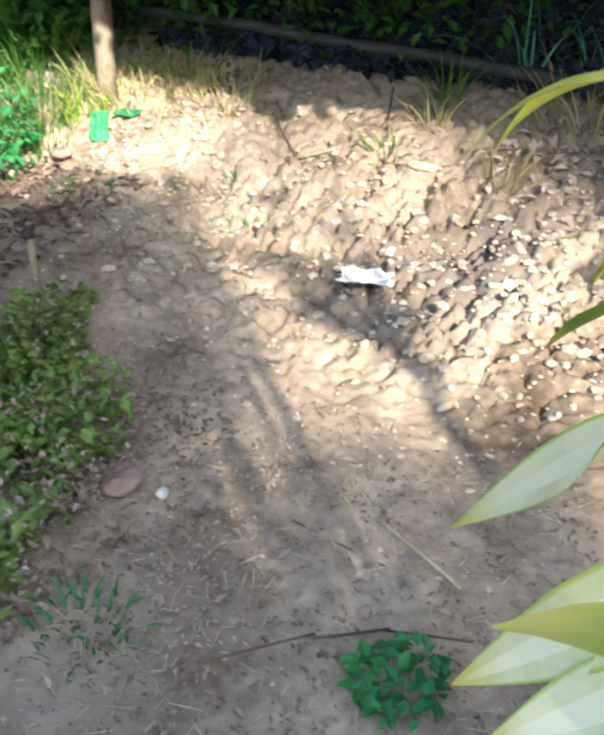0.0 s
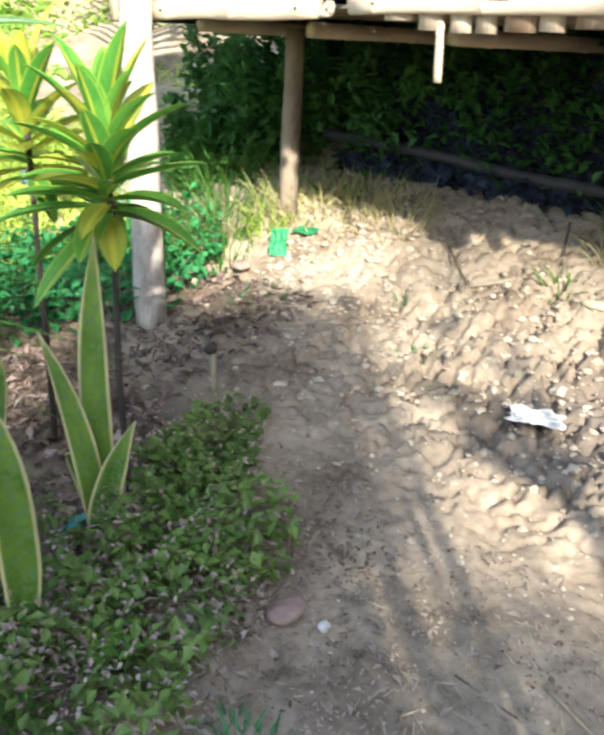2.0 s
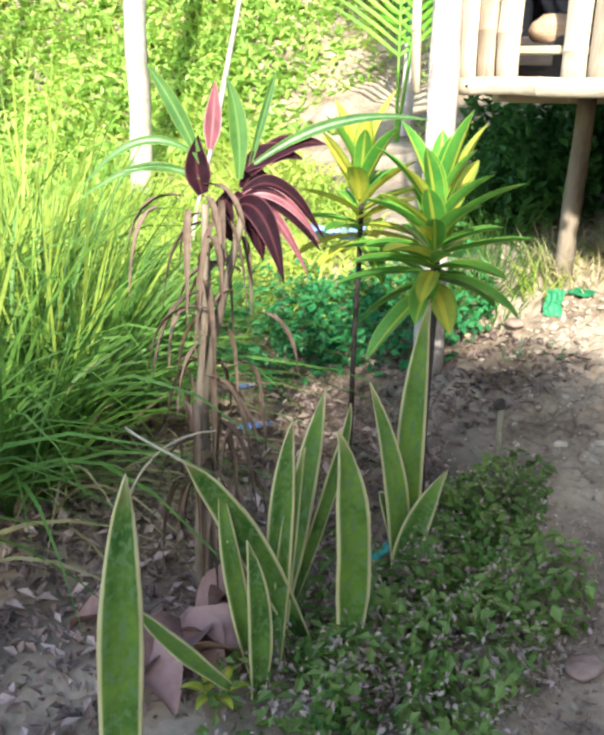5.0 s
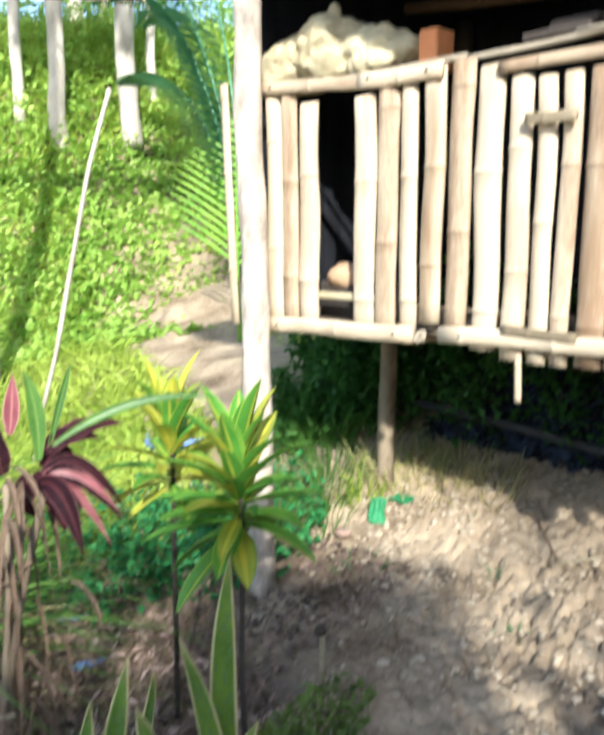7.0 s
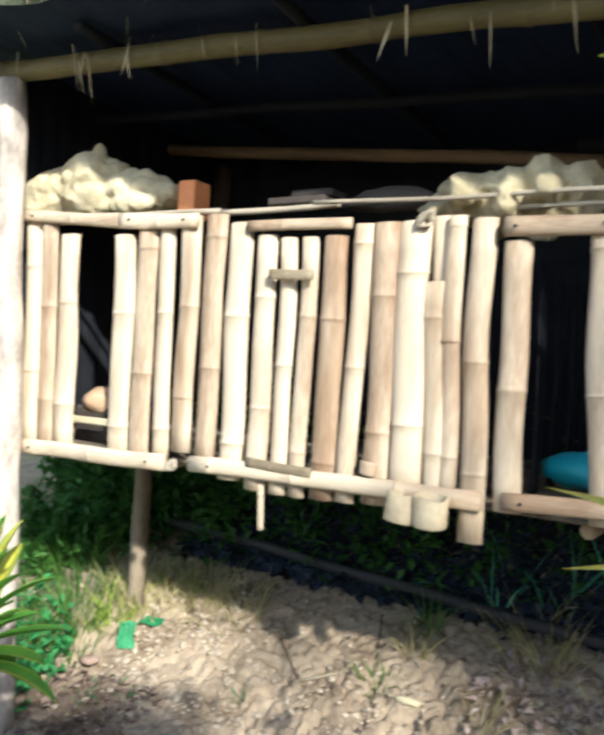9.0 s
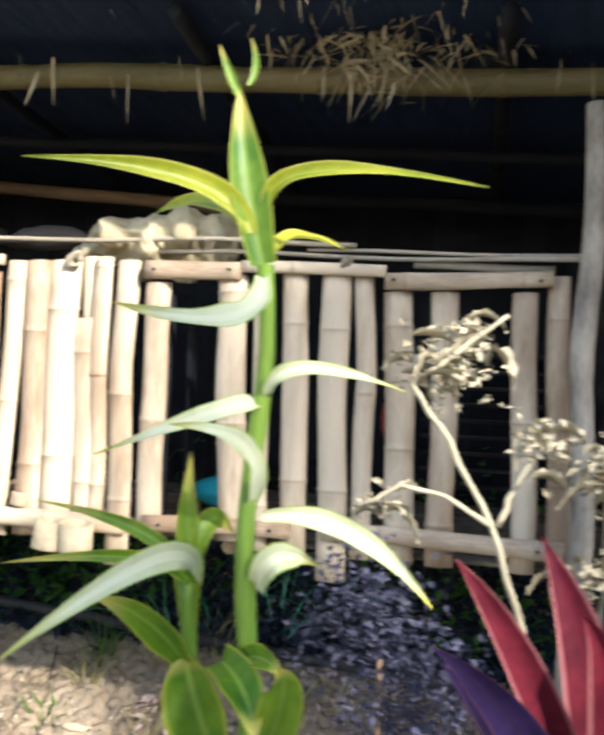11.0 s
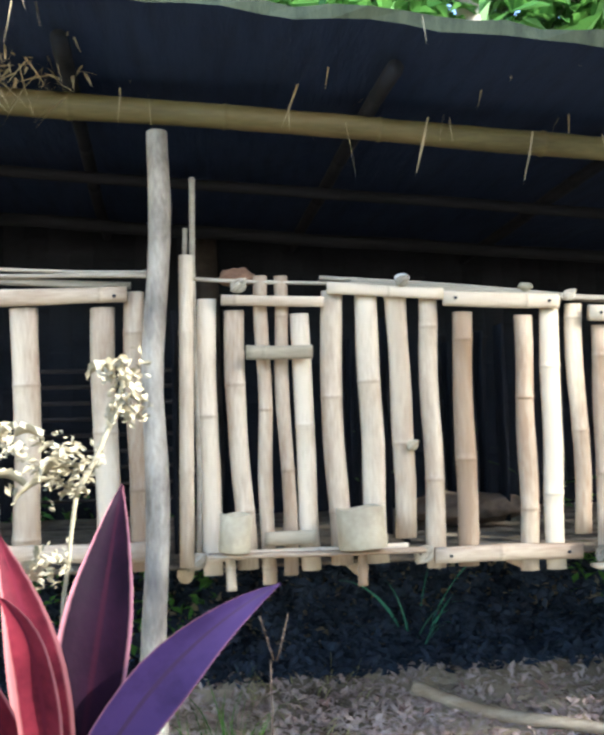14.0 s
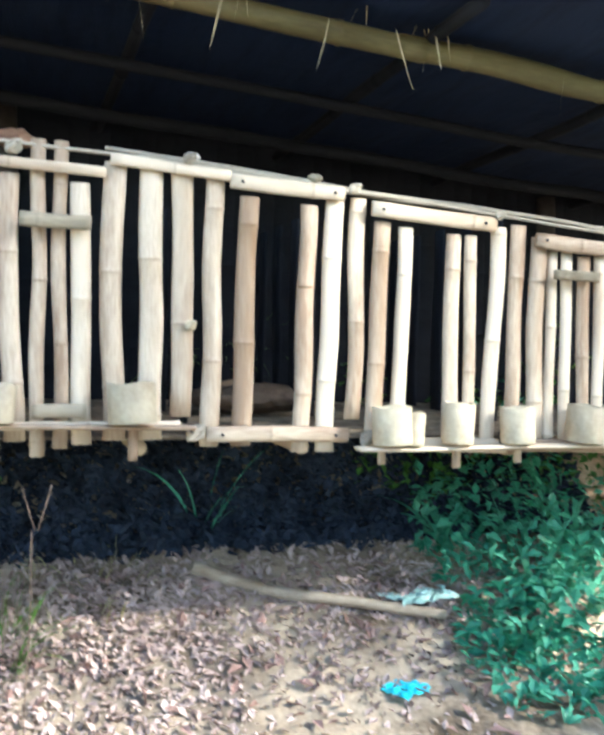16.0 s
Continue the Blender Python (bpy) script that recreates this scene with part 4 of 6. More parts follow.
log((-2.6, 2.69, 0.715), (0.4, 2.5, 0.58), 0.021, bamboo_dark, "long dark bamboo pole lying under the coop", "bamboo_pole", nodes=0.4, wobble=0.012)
log(on(1.41, 2.44, 0.05), on(2.26, 2.16, 0.05), 0.026, log_mat, "pale peeled branch lying on leaf litter", "branch", r1=0.017, wobble=0.05)
for a, b, r, m in (((-1.34, 2.15), (-1.13, 2.27), 0.006, dry_stem), ((-1.5, 2.3), (-1.33, 2.16), 0.004, withered_mat), ((-0.55, 0.68), (-0.45, 0.8), 0.0022, withered_mat), ((-0.45, 0.8), (-0.36, 0.87), 0.0022, withered_mat), ((-0.36, 0.87), (-0.24, 0.92), 0.002, withered_mat),
                   ((-0.62, 1.0), (-0.42, 0.98), 0.0025, withered_mat), ((-1.2, 2.5), (-1.12, 2.33), 0.004, wood_old), ((-0.47, 1.06), (-0.3, 0.99), 0.003, straw_mat), ((-1.35, 2.62), (-1.05, 2.55), 0.006, wood_old)):
    p, q = on(*a, 0.01), on(*b, 0.01)
    log(p, q, r, m, "thin dry twig lying on the soil", "twig", wobble=0.02, sides=6)
lump("stone", [((-0.945, 0.93, top(-0.945, 0.93) + 0.006), (0.03, 0.045, 0.01))], stone_mat, "flat reddish stone lying on bare soil", "stone", 1, 0.45)
lump("pebble", [((-0.862, 0.945, top(-0.862, 0.945) + 0.006), (0.011, 0.013, 0.009))], white_mat, "small white pebble on the soil", "pebble", 2)


def sheet(name, c, w, h, mat, label, category, turn=0.0, lift=0.0, seed=0.0, crumple=0.35):
    """A crumpled torn sheet of paper or plastic, lying or (lift, in degrees) standing up."""
    bm = bmesh.new()
    n = 14
    rows = []
    for j in range(n + 1):
        row = []
        for i in range(n + 1):
            u, v = i / n - 0.5, j / n - 0.5
            k = 1 + 0.3 * noise.noise((u * 3 + seed, v * 3, 1)) + 0.14 * noise.noise((u * 9 + seed, v * 9, 4))
            z = crumple * min(w, h) * (0.6 * abs(noise.noise((u * 3.2 + seed, v * 3.2, 7))) + 0.3 * abs(noise.noise((u * 8 + seed, v * 8, 2))))
            row.append(bm.verts.new((u * w * k, v * h * k, z)))
        rows.append(row)
    for a, b in zip(rows, rows[1:]):
        for i in range(n):
            bm.faces.new((a[i], a[i + 1], b[i + 1], b[i]))
    ob = part(name, bm, mat, smooth=False)
    ob.matrix_world = pose(c[0], c[1], c[2], lift, 0, turn)
    s = ob.modifiers.new("thick", "SOLIDIFY")
    s.thickness = 0.002
    return tagged(ob, label, category)


sheet("scrap", on(-0.86, 1.72, 0.028), 0.13, 0.085, white_mat, "crumpled white paper scrap on the clods", "paper scrap", 20, 0, 3)
lump("husk", [((-0.93, 2.17, top(-0.93, 2.17) + 0.01), (0.045, 0.016, 0.012))], sack_mat, "pale curled husk on the clods", "husk", 4, 0.2)
sheet("plastic_piece", on(-2.09, 2.09, 0.04), 0.065, 0.095, green_card, "bright green plastic piece standing in the soil", "plastic", 25, 70, 1, 0.25)
sheet("plastic_piece", on(-2.06, 2.2, 0.03), 0.09, 0.05, green_card, "bright green plastic piece lying in the grass", "plastic", 10, 15, 6, 0.3)
lump("flower", [((-2.16, 1.97, top(-2.16, 1.97) + 0.03), (0.035, 0.03, 0.012))], stone_mat, "wilted red flower on the ground", "flower", 2, 0.5)
# a stub of stem with a dry seed head
stub = thing("dry_stalk", "single pale stalk with a dark seed head", "stalk", at=on(-1.57, 1.31))
under(pole("stem", on(-1.57, 1.31, -0.02), (-1.6, 1.33, 0.285), 0.009, dry_stem, sides=7), stub)
under(lump("seed_head", [((-1.61, 1.33, 0.295), (0.017, 0.016, 0.014))], wood_old, "", "", 3, 0.3), stub)

# ---- soil clods, pebbles and litter ----
def scatter_clods():
    spots = []
    for n, mx, dx, my, dy, sizes in ((2600, -0.65, 0.6, 1.95, 0.3, (0.003, 0.004, 0.005, 0.007, 0.01, 0.015)), (900, -0.1, 0.35, 1.95, 0.24, (0.004, 0.006, 0.009, 0.014)),
                                     (700, -1.85, 0.2, 2.12, 0.22, (0.005, 0.008, 0.012, 0.018)), (500, -0.5, 0.5, 1.2, 0.3, (0.003, 0.004, 0.006))):
        for _ in range(n):
            x, y = random.gauss(mx, dx), random.gauss(my, dy)
            if y < 2.6:
                spots.append((x, y, random.choice(sizes) * random.uniform(0.7, 1.3)))
    for _ in range(500):
        spots.append((random.uniform(-2.3, 2.4), random.uniform(0.3, 2.6), random.uniform(0.003, 0.008)))
    ball = bmesh.new()
    bmesh.ops.create_icosphere(ball, subdivisions=1, radius=1.0)
    ball.verts.ensure_lookup_table()
    v = np.array([p.co[:] for p in ball.verts])
    f = np.array([[p.index for p in q.verts] for q in ball.faces])
    ball.free()
    n, k = len(spots), len(v)
    size = np.array([q[2] for q in spots])
    at = np.array([(q[0], q[1], top(q[0], q[1]) - q[2] * 0.1) for q in spots])
    form = v[None] * rng.uniform(0.65, 1.25, (n, 1, 3)) * (1, 1, 0.6) * rng.uniform(0.65, 1.25, (n, k, 1))
    a = rng.uniform(0, math.tau, n)
    turn = np.zeros((n, 3, 3))
    turn[:, 0, 0], turn[:, 0, 1], turn[:, 1, 0], turn[:, 1, 1], turn[:, 2, 2] = np.cos(a), -np.sin(a), np.sin(a), np.cos(a), 1
    verts = np.einsum("nij,nkj->nki", turn, form) * size[:, None, None] + at[:, None]
    faces = (f[None] + (np.arange(n) * k)[:, None, None]).reshape(-1, 3)
    ob = soup("soil_clods", verts.reshape(-1, 3), faces, clod_mat)
    tagged(ob, "crumbled dry clods of soil, paled for sun on the mound", "clods", kind="stuff")


scatter_clods()


def scatter_litter():
    strew = [(random.uniform(0.1, 1.5), random.uniform(1.75, 2.45)) for _ in range(1700)]
    tagged(leaflets("leaf_litter", np.array([(x, y, top(x, y) + random.uniform(0.0, 0.02)) for x, y in strew]), 0.034, pale_litter, up=0.8), "pale and brown dry leaves by the post", "leaf litter", kind="stuff")
    strew = [(random.uniform(0.1, 2.6), random.uniform(1.8, 2.55)) for _ in range(450)]
    tagged(leaflets("leaf_litter", np.array([(x, y, top(x, y) + random.uniform(0.0, 0.025)) for x, y in strew]), 0.04, bed_litter, up=0.7), "dark rotting leaves among the litter", "leaf litter", kind="stuff")
    pts = []
    for _ in range(2600):
        x, y = random.uniform(0.2, 3.2), random.gauss(2.35, 0.35)
        pts.append((x, y, top(x, y) + random.uniform(0.0, 0.015)))
    for _ in range(2200):
        x, y = random.gauss(-1.75, 0.5), random.gauss(0.6, 0.4)
        pts.append((x, y, top(x, y) + random.uniform(0.0, 0.01)))
    for _ in range(160):
        x, y = random.uniform(-1.1, 0.3), random.uniform(0.5, 1.2)
        pts.append((x, y, top(x, y) + 0.004))
    for _ in range(900):
        x, y = random.uniform(-2.3, 0.6), random.gauss(2.75, 0.25)
        pts.append((x, y, top(x, y) + random.uniform(0.0, 0.02)))
    ob = leaflets("leaf_litter", np.array(pts), 0.026, litter_mat, up=1.0)
    tagged(ob, "scattered dry brown leaves on the soil", "leaf litter", kind="stuff")


scatter_litter()
fall = [(random.uniform(0.3, 2.9), random.gauss(2.3, 0.22)) for _ in range(4200)]
tagged(leaflets("leaf_litter", np.array([(x, y, top(x, y) + random.uniform(0.002, 0.02)) for x, y in fall]), 0.042, pale_litter, up=0.9), "pale pinkish dry leaves on the soil", "leaf litter", kind="stuff")
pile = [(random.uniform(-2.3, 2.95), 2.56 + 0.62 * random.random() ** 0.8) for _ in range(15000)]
tagged(leaflets("leaf_litter", np.array([(x, y, top(x, y) + random.uniform(0, 0.07)) for x, y in pile]), 0.06, shade_litter, up=0.5), "heap of dry leaves under the coop, darkened for its shade", "leaf litter", kind="stuff")

# more shade-coloured leaves, hiding the pale soil of the bank
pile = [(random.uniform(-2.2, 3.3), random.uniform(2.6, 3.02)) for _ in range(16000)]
tagged(leaflets("leaf_litter", np.array([(x, y - 0.02, top(x, y) + random.uniform(0.0, 0.05)) for x, y in pile]), 0.055, shade_litter, up=0.15, aspect=0.65), "leaves darkened for shade, covering the bank under the coop", "leaf litter", kind="stuff")
fall = [(random.uniform(0.5, 2.7), random.gauss(2.05, 0.25)) for _ in range(150)]
tagged(leaflets("leaf_litter", np.array([(x, y, top(x, y) + random.uniform(0.004, 0.03)) for x, y in fall]), 0.065, dead_leaf, up=0.6), "curled pinkish dead leaves on the soil", "leaf litter", kind="stuff")
crumbs = [(random.uniform(-1.3, 0.4), random.uniform(0.35, 1.3)) for _ in range(7000)]
tagged(leaflets("leaf_litter", np.array([(x, y, top(x, y) + random.uniform(0.0, 0.008)) for x, y in crumbs]), 0.012, litter_mat, up=0.9), "fine dry crumbs strewn over bare soil", "leaf litter", kind="stuff")
near = [(random.gauss(-0.95, 0.16), random.gauss(1.05, 0.16)) for _ in range(520)]
tagged(leaflets("leaf_litter", np.array([(x, y, top(x, y) + random.uniform(0.0, 0.012)) for x, y in near]), 0.02, litter_mat, up=0.8), "fine dry crumbs of leaves on the path", "leaf litter", kind="stuff")
bed = [(random.uniform(-2.7, -1.33), random.uniform(-0.2, 1.25)) for _ in range(5200)]
tagged(leaflets("leaf_litter", np.array([(x, y, top(x, y) + random.uniform(0, 0.025)) for x, y in bed]), 0.04, bed_litter, up=0.8), "dark rotting leaves covering the plant bed", "leaf litter", kind="stuff")
bed = [(random.uniform(-2.6, -1.3), random.uniform(-0.2, 1.2)) for _ in range(700)]
tagged(leaflets("leaf_litter", np.array([(x, y, top(x, y) + random.uniform(0.005, 0.04)) for x, y in bed]), 0.045, pale_litter, up=0.6), "pale dry leaves strewn over the plant bed", "leaf litter", kind="stuff")


bed = [(random.uniform(-3.0, -1.75), random.uniform(1.15, 1.95)) for _ in range(2600)]
tagged(leaflets("leaf_litter", np.array([(x, y, top(x, y) + random.uniform(0, 0.02)) for x, y in bed]), 0.036, bed_litter, up=0.8), "dark leaves strewn over the soil behind the bed", "leaf litter", kind="stuff")


def straws():
    n = 1900
    x, y = rng.uniform(-1.5, 0.3, n), rng.uniform(0.4, 1.25, n)
    x[:300], y[:300] = rng.normal(-0.4, 0.18, 300), rng.normal(1.02, 0.12, 300)
    roots = np.array([(a, b, top(a, b) + 0.006) for a, b in zip(x, y)])
    way = rng.normal(0, 1, (n, 3)) * (1, 1, 0.08)
    way /= np.linalg.norm(way, axis=1)[:, None]
    ob = blades("straw_bits", roots, way, rng.uniform(0.01, 0.06, n), rng.uniform(0.0015, 0.0035, n), np.zeros(n), straw_mat, segs=2)
    tagged(ob, "bits of dry straw strewn over the soil", "straw", kind="stuff")


straws()


# ---- plants ----
def tuft(name, x, y, n, r, h, w, mat, label, droop=0.5, lean=0.35):
    a = rng.uniform(0, math.tau, n)
    q = np.sqrt(rng.uniform(0, 1, n)) * r
    roots = np.array([(x + u, y + v, top(x + u, y + v) - 0.01) for u, v in zip(np.cos(a) * q, np.sin(a) * q)])
    way = np.stack([np.cos(a), np.sin(a), np.zeros(n)], axis=1) * rng.uniform(0.05, lean * 2, n)[:, None] + (0, 0, 1.0)
    way += rng.normal(0, 0.12, way.shape)
    way /= np.linalg.norm(way, axis=1)[:, None]
    ob = blades(name, roots, way, rng.uniform(0.5, 1.15, n) * h, rng.uniform(0.6, 1.2, n) * w, rng.uniform(0.2, 1, n) * droop, mat, segs=6)
    return tagged(ob, label, "grass", kind="stuff")


for x, y, n, r, h, m in ((-1.49, 2.06, 26, 0.04, 0.06, weed_mat), (-1.07, 2.23, 34, 0.06, 0.09, grass_mat), (-1.0, 2.5, 40, 0.05, 0.22, grass_mat), (-0.75, 0.64, 70, 0.08, 0.06, weed_mat),
                         (-0.62, 2.5, 60, 0.12, 0.3, dry_grass), (-1.75, 2.35, 90, 0.14, 0.14, dry_grass), (-2.1, 2.55, 80, 0.2, 0.22, grass_mat), (-2.35, 2.05, 60, 0.18, 0.2, grass_mat),
                         (-2.15, 2.3, 90, 0.12, 0.2, dry_grass), (1.05, 2.45, 60, 0.2, 0.14, dry_grass), (0.75, 2.2, 70, 0.12, 0.3, grass_mat), (0.6, 2.0, 50, 0.08, 0.3, dry_grass), (-1.3, 1.85, 20, 0.05, 0.05, weed_mat), (-1.95, 1.85, 40, 0.1, 0.07, weed_mat), (-0.3, 2.35, 50, 0.15, 0.18, dry_grass), (-2.75, 2.45, 220, 0.25, 0.4, grass_mat), (-3.0, 2.9, 260, 0.35, 0.5, grass_mat), (-2.65, 2.05, 150, 0.2, 0.3, grass_mat), (-1.95, 2.42, 70, 0.12, 0.16, dry_grass), (-0.69, 2.18, 26, 0.04, 0.2, dry_grass), (-0.99, 2.38, 30, 0.05, 0.17, dry_grass), (-0.54, 2.45, 40, 0.07, 0.24, dry_grass), (-0.8, 0.66, 60, 0.06, 0.05, weed_mat)):
    tuft("grass_tuft", x, y, n, r, h, 0.006, m, "small tuft of grass growing in the soil")
for x, y, n, r, h, m in ((-2.3, 2.35, 120, 0.14, 0.22, dry_grass), (-2.05, 2.4, 70, 0.12, 0.16, dry_grass), (-2.45, 2.15, 160, 0.16, 0.26, grass_mat), (-2.3, 2.0, 60, 0.12, 0.14, grass_mat), (-2.5, 1.85, 120, 0.14, 0.22, grass_mat), (-1.8, 2.45, 90, 0.12, 0.12, dry_grass), (-2.25, 2.2, 110, 0.1, 0.18, sunlit_grass_mat), (-2.0, 2.25, 50, 0.1, 0.1, dry_grass)):
    tuft("grass_tuft", x, y, n, r, h, 0.006, m, "sunlit tuft of yellow-green grass by the post foot")
for _ in range(16):
    x, y = random.uniform(-2.3, 3.4), random.uniform(3.15, 3.9)
    tuft("grass_tuft", x, y, 130, 0.3, 0.55, 0.013, grass_mat, "shaded long grass behind the coop", droop=0.7)


for x, y in ((-0.82, 2.68), (-0.6, 2.72), (-0.4, 2.7), (-0.15, 2.75), (1.5, 2.72)):
    tuft("grass_tuft", x, y, 13, 0.06, 0.42, 0.013, teal_weed, "long shaded teal grass blades under the coop", droop=0.5)
for x, y, n, h in ((2.58, 2.1, 26, 0.22), (2.75, 2.3, 40, 0.4), (2.95, 2.25, 40, 0.34), (2.55, 2.5, 26, 0.42), (2.4, 2.05, 20, 0.14), (3.1, 2.5, 30, 0.5)):
    tuft("weed_tuft", x, y, n, 0.1, h, 0.03, teal_weed, "broad-bladed teal-green weeds beside the leaf litter", droop=0.7, lean=0.6)


def small_leaves(name, x, y, r, h, n, size, mat, label, category):
    a, q = rng.uniform(0, math.tau, n), np.sqrt(rng.uniform(0, 1, n)) * r
    px, py = x + np.cos(a) * q, y + np.sin(a) * q
    lump_h = h * np.array([0.4 + 0.6 * abs(noise.noise((u * 5, v * 5, 1))) * 2 for u, v in zip(px, py)])
    pz = np.array([top(u, v) for u, v in zip(px, py)]) + rng.uniform(0, 1, n) ** 0.6 * lump_h * (1.0 if r > 0.25 else 1.25)
    return tagged(leaflets(name, np.stack([px, py, pz], axis=1), size, mat, up=0.7, aspect=0.6), label, category, kind="stuff")


for x, y, r, h, n in ((-1.42, 1.12, 0.15, 0.1, 900), (-1.2, 0.95, 0.2, 0.09, 1100), (-1.12, 0.72, 0.2, 0.08, 1000), (-1.3, 0.62, 0.2, 0.09, 900), (-1.0, 0.5, 0.18, 0.06, 500), (-1.15, 0.4, 0.2, 0.06, 500), (-1.5, 1.3, 0.1, 0.05, 200)):
    small_leaves("ground_herb", x, y, r, h * 1.4, n * 3 // 5, 0.032, herb_mat, "low creeping green herb covering the bed edge", "herb")
    small_leaves("ground_herb", x, y, r * 1.15, h * 1.7, n // 3, 0.0135, herb_pink, "faded pinkish flower heads among the herbs", "herb")
for x, y, r, h, n in ((-1.36, 1.1, 0.07, 0.13, 160), (-1.2, 0.8, 0.08, 0.12, 180), (-1.08, 0.62, 0.06, 0.1, 120), (-1.28, 0.95, 0.06, 0.12, 120), (-1.22, 0.5, 0.07, 0.1, 120), (-1.38, 1.0, 0.09, 0.13, 200), (-1.12, 0.9, 0.06, 0.1, 110), (-1.05, 0.42, 0.07, 0.08, 110)):
    small_leaves("ground_herb", x, y, r, h, n, 0.028, grass_mat, "brighter yellow-green clump among the low herbs", "herb")
for x, y, r, h, n in ((-1.3, 0.85, 0.1, 0.11, 160), (-1.15, 0.55, 0.1, 0.1, 160), (-1.02, 0.85, 0.08, 0.06, 120), (-1.15, 0.75, 0.2, 0.1, 260), (-1.2, 0.45, 0.2, 0.1, 260), (-0.98, 0.62, 0.14, 0.05, 160)):
    small_leaves("ground_herb", x, y, r, h, n, 0.022, litter_mat, "withered brown patch among the low herbs", "herb")
small_leaves("weed", -0.3, 0.78, 0.07, 0.06, 110, 0.032, weed_mat, "small broad-leaved green weed in the soil", "weed")
small_leaves("weed", -2.62, 1.7, 0.45, 0.2, 1500, 0.045, weed_mat, "mat of green weeds by the coop post", "weed")
small_leaves("weed", -2.9, 1.35, 0.5, 0.2, 1500, 0.045, weed_mat, "mat of green weeds by the coop post", "weed")
# undergrowth at the coop end, with shrubs added to fill black shade
for x, y, r, h in ((-2.05, 2.85, 0.3, 0.5), (-1.5, 2.9, 0.35, 0.45), (-2.75, 3.3, 0.4, 1.0), (-3.1, 4.2, 0.5, 1.3), (-2.6, 2.75, 0.25, 0.5), (-2.3, 2.95, 0.3, 0.6), (-1.9, 3.1, 0.3, 0.4), (-2.5, 2.72, 0.2, 0.6), (-2.62, 3.05, 0.25, 0.75), (-2.4, 2.85, 0.2, 0.6), (-3.0, 2.62, 0.16, 0.5), (-2.85, 2.35, 0.14, 0.35), (-2.75, 2.6, 0.2, 0.55), (-3.0, 3.0, 0.3, 0.6), (-2.6, 2.5, 0.18, 0.45), (-2.9, 3.4, 0.3, 0.7)):
    small_leaves("shrub", x, y, r, h, 1100, 0.055, tree_leaf, "leafy undergrowth, partly added to fill dark at the coop end", "shrub")
# bushes added to block light coming in behind the coop
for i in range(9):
    small_leaves("shrub", -2.6 + 0.95 * i, 4.1, 0.7, 1.1, 1300, 0.1, tree_leaf, "leafy bushes added behind the coop to block light", "shrub")
small_leaves("weed", 2.75, 2.3, 0.5, 0.5, 1000, 0.06, teal_weed, "leafy teal-green weeds beside the leaf litter", "weed")
small_leaves("weed", 2.55, 1.95, 0.3, 0.14, 420, 0.06, teal_weed, "leafy teal-green weeds beside the leaf litter", "weed")
for i in (0, 1, 2, 3, 4, 5, 9, 10, 11):
    x, y = -2.2 + 0.52 * i, 2.98 + 0.1 * math.sin(i * 2.1)
    small_leaves("shrub", x, y, 0.36, 0.36, 620, 0.05, tree_leaf, "dark leafy undergrowth behind the coop", "shrub")
sheet("bag", on(2.24, 2.26, 0.02), 0.26, 0.12, teal_pale, "pale teal plastic bag on the litter", "bag", 10, 0, 5, 0.5)
sheet("bag", on(2.02, 1.93, 0.006), 0.13, 0.11, sky_cloth, "torn cyan plastic on the soil", "plastic", 30, 0, 6, 0.3)


def leaves_of(root, specs, mat, face, thick=0.0, loose=1.0, **kw):
    """Leaves given by base, bend and tip, and width, turned to show the given face."""
    for p0, p1, p2, w in specs:
        f = Vector(face) + Vector((random.uniform(-0.3, 0.3), random.uniform(-0.3, 0.3), random.uniform(-0.1, 0.35))) * loose
        leaf("leaf", p0, p1, p2, w, mat, root, thick=thick, face=tuple(f), ph=random.uniform(0, 6), **kw)


def snake_plant(specs):
    x, y, z = specs[0][0]
    g = top(x, y)
    root = thing("snake_plant", "snake plant with yellow-edged banded upright leaves", "plant", "snake plants in the bed", at=(x, y, g))
    low = []
    for p0, p1, p2, w in specs:
        d = Vector(p1) - Vector(p0)
        k = (p0[2] - top(p0[0], p0[1]) + 0.02) / max(0.1, d.z)
        low.append((tuple(Vector(p0) - d * min(k, 1.2)), p1, p2, w))
    low = [(a, tuple(Vector(b) + Vector((random.uniform(-0.02, 0.02), random.uniform(-0.03, 0.03), 0))), c, d) for a, b, c, d in low]
    leaves_of(root, low, snake_leaf, (0.8, -0.55, 0.2), thick=0.004, fold=0.2, neck=0.5, tip=1.2, wave=0.06)


snake_plant([
    ((-1.39, 0.84, 0.04), (-1.41, 0.82, 0.41), (-1.39, 0.84, 0.71), 0.063),
    ((-1.39, 0.81, 0.07), (-1.40, 0.81, 0.28), (-1.45, 0.74, 0.52), 0.053),
    ((-1.36, 0.80, 0.09), (-1.35, 0.81, 0.18), (-1.31, 0.86, 0.34), 0.060),
    ((-1.39, 0.81, 0.08), (-1.43, 0.77, 0.27), (-1.43, 0.77, 0.25), 0.031)])
snake_plant([
    ((-1.21, 0.53, 0.16), (-1.21, 0.53, 0.39), (-1.23, 0.50, 0.54), 0.069),
    ((-1.39, 0.50, 0.11), (-1.37, 0.53, 0.35), (-1.36, 0.56, 0.57), 0.057),
    ((-1.37, 0.53, 0.18), (-1.34, 0.59, 0.42), (-1.33, 0.60, 0.54), 0.031)])
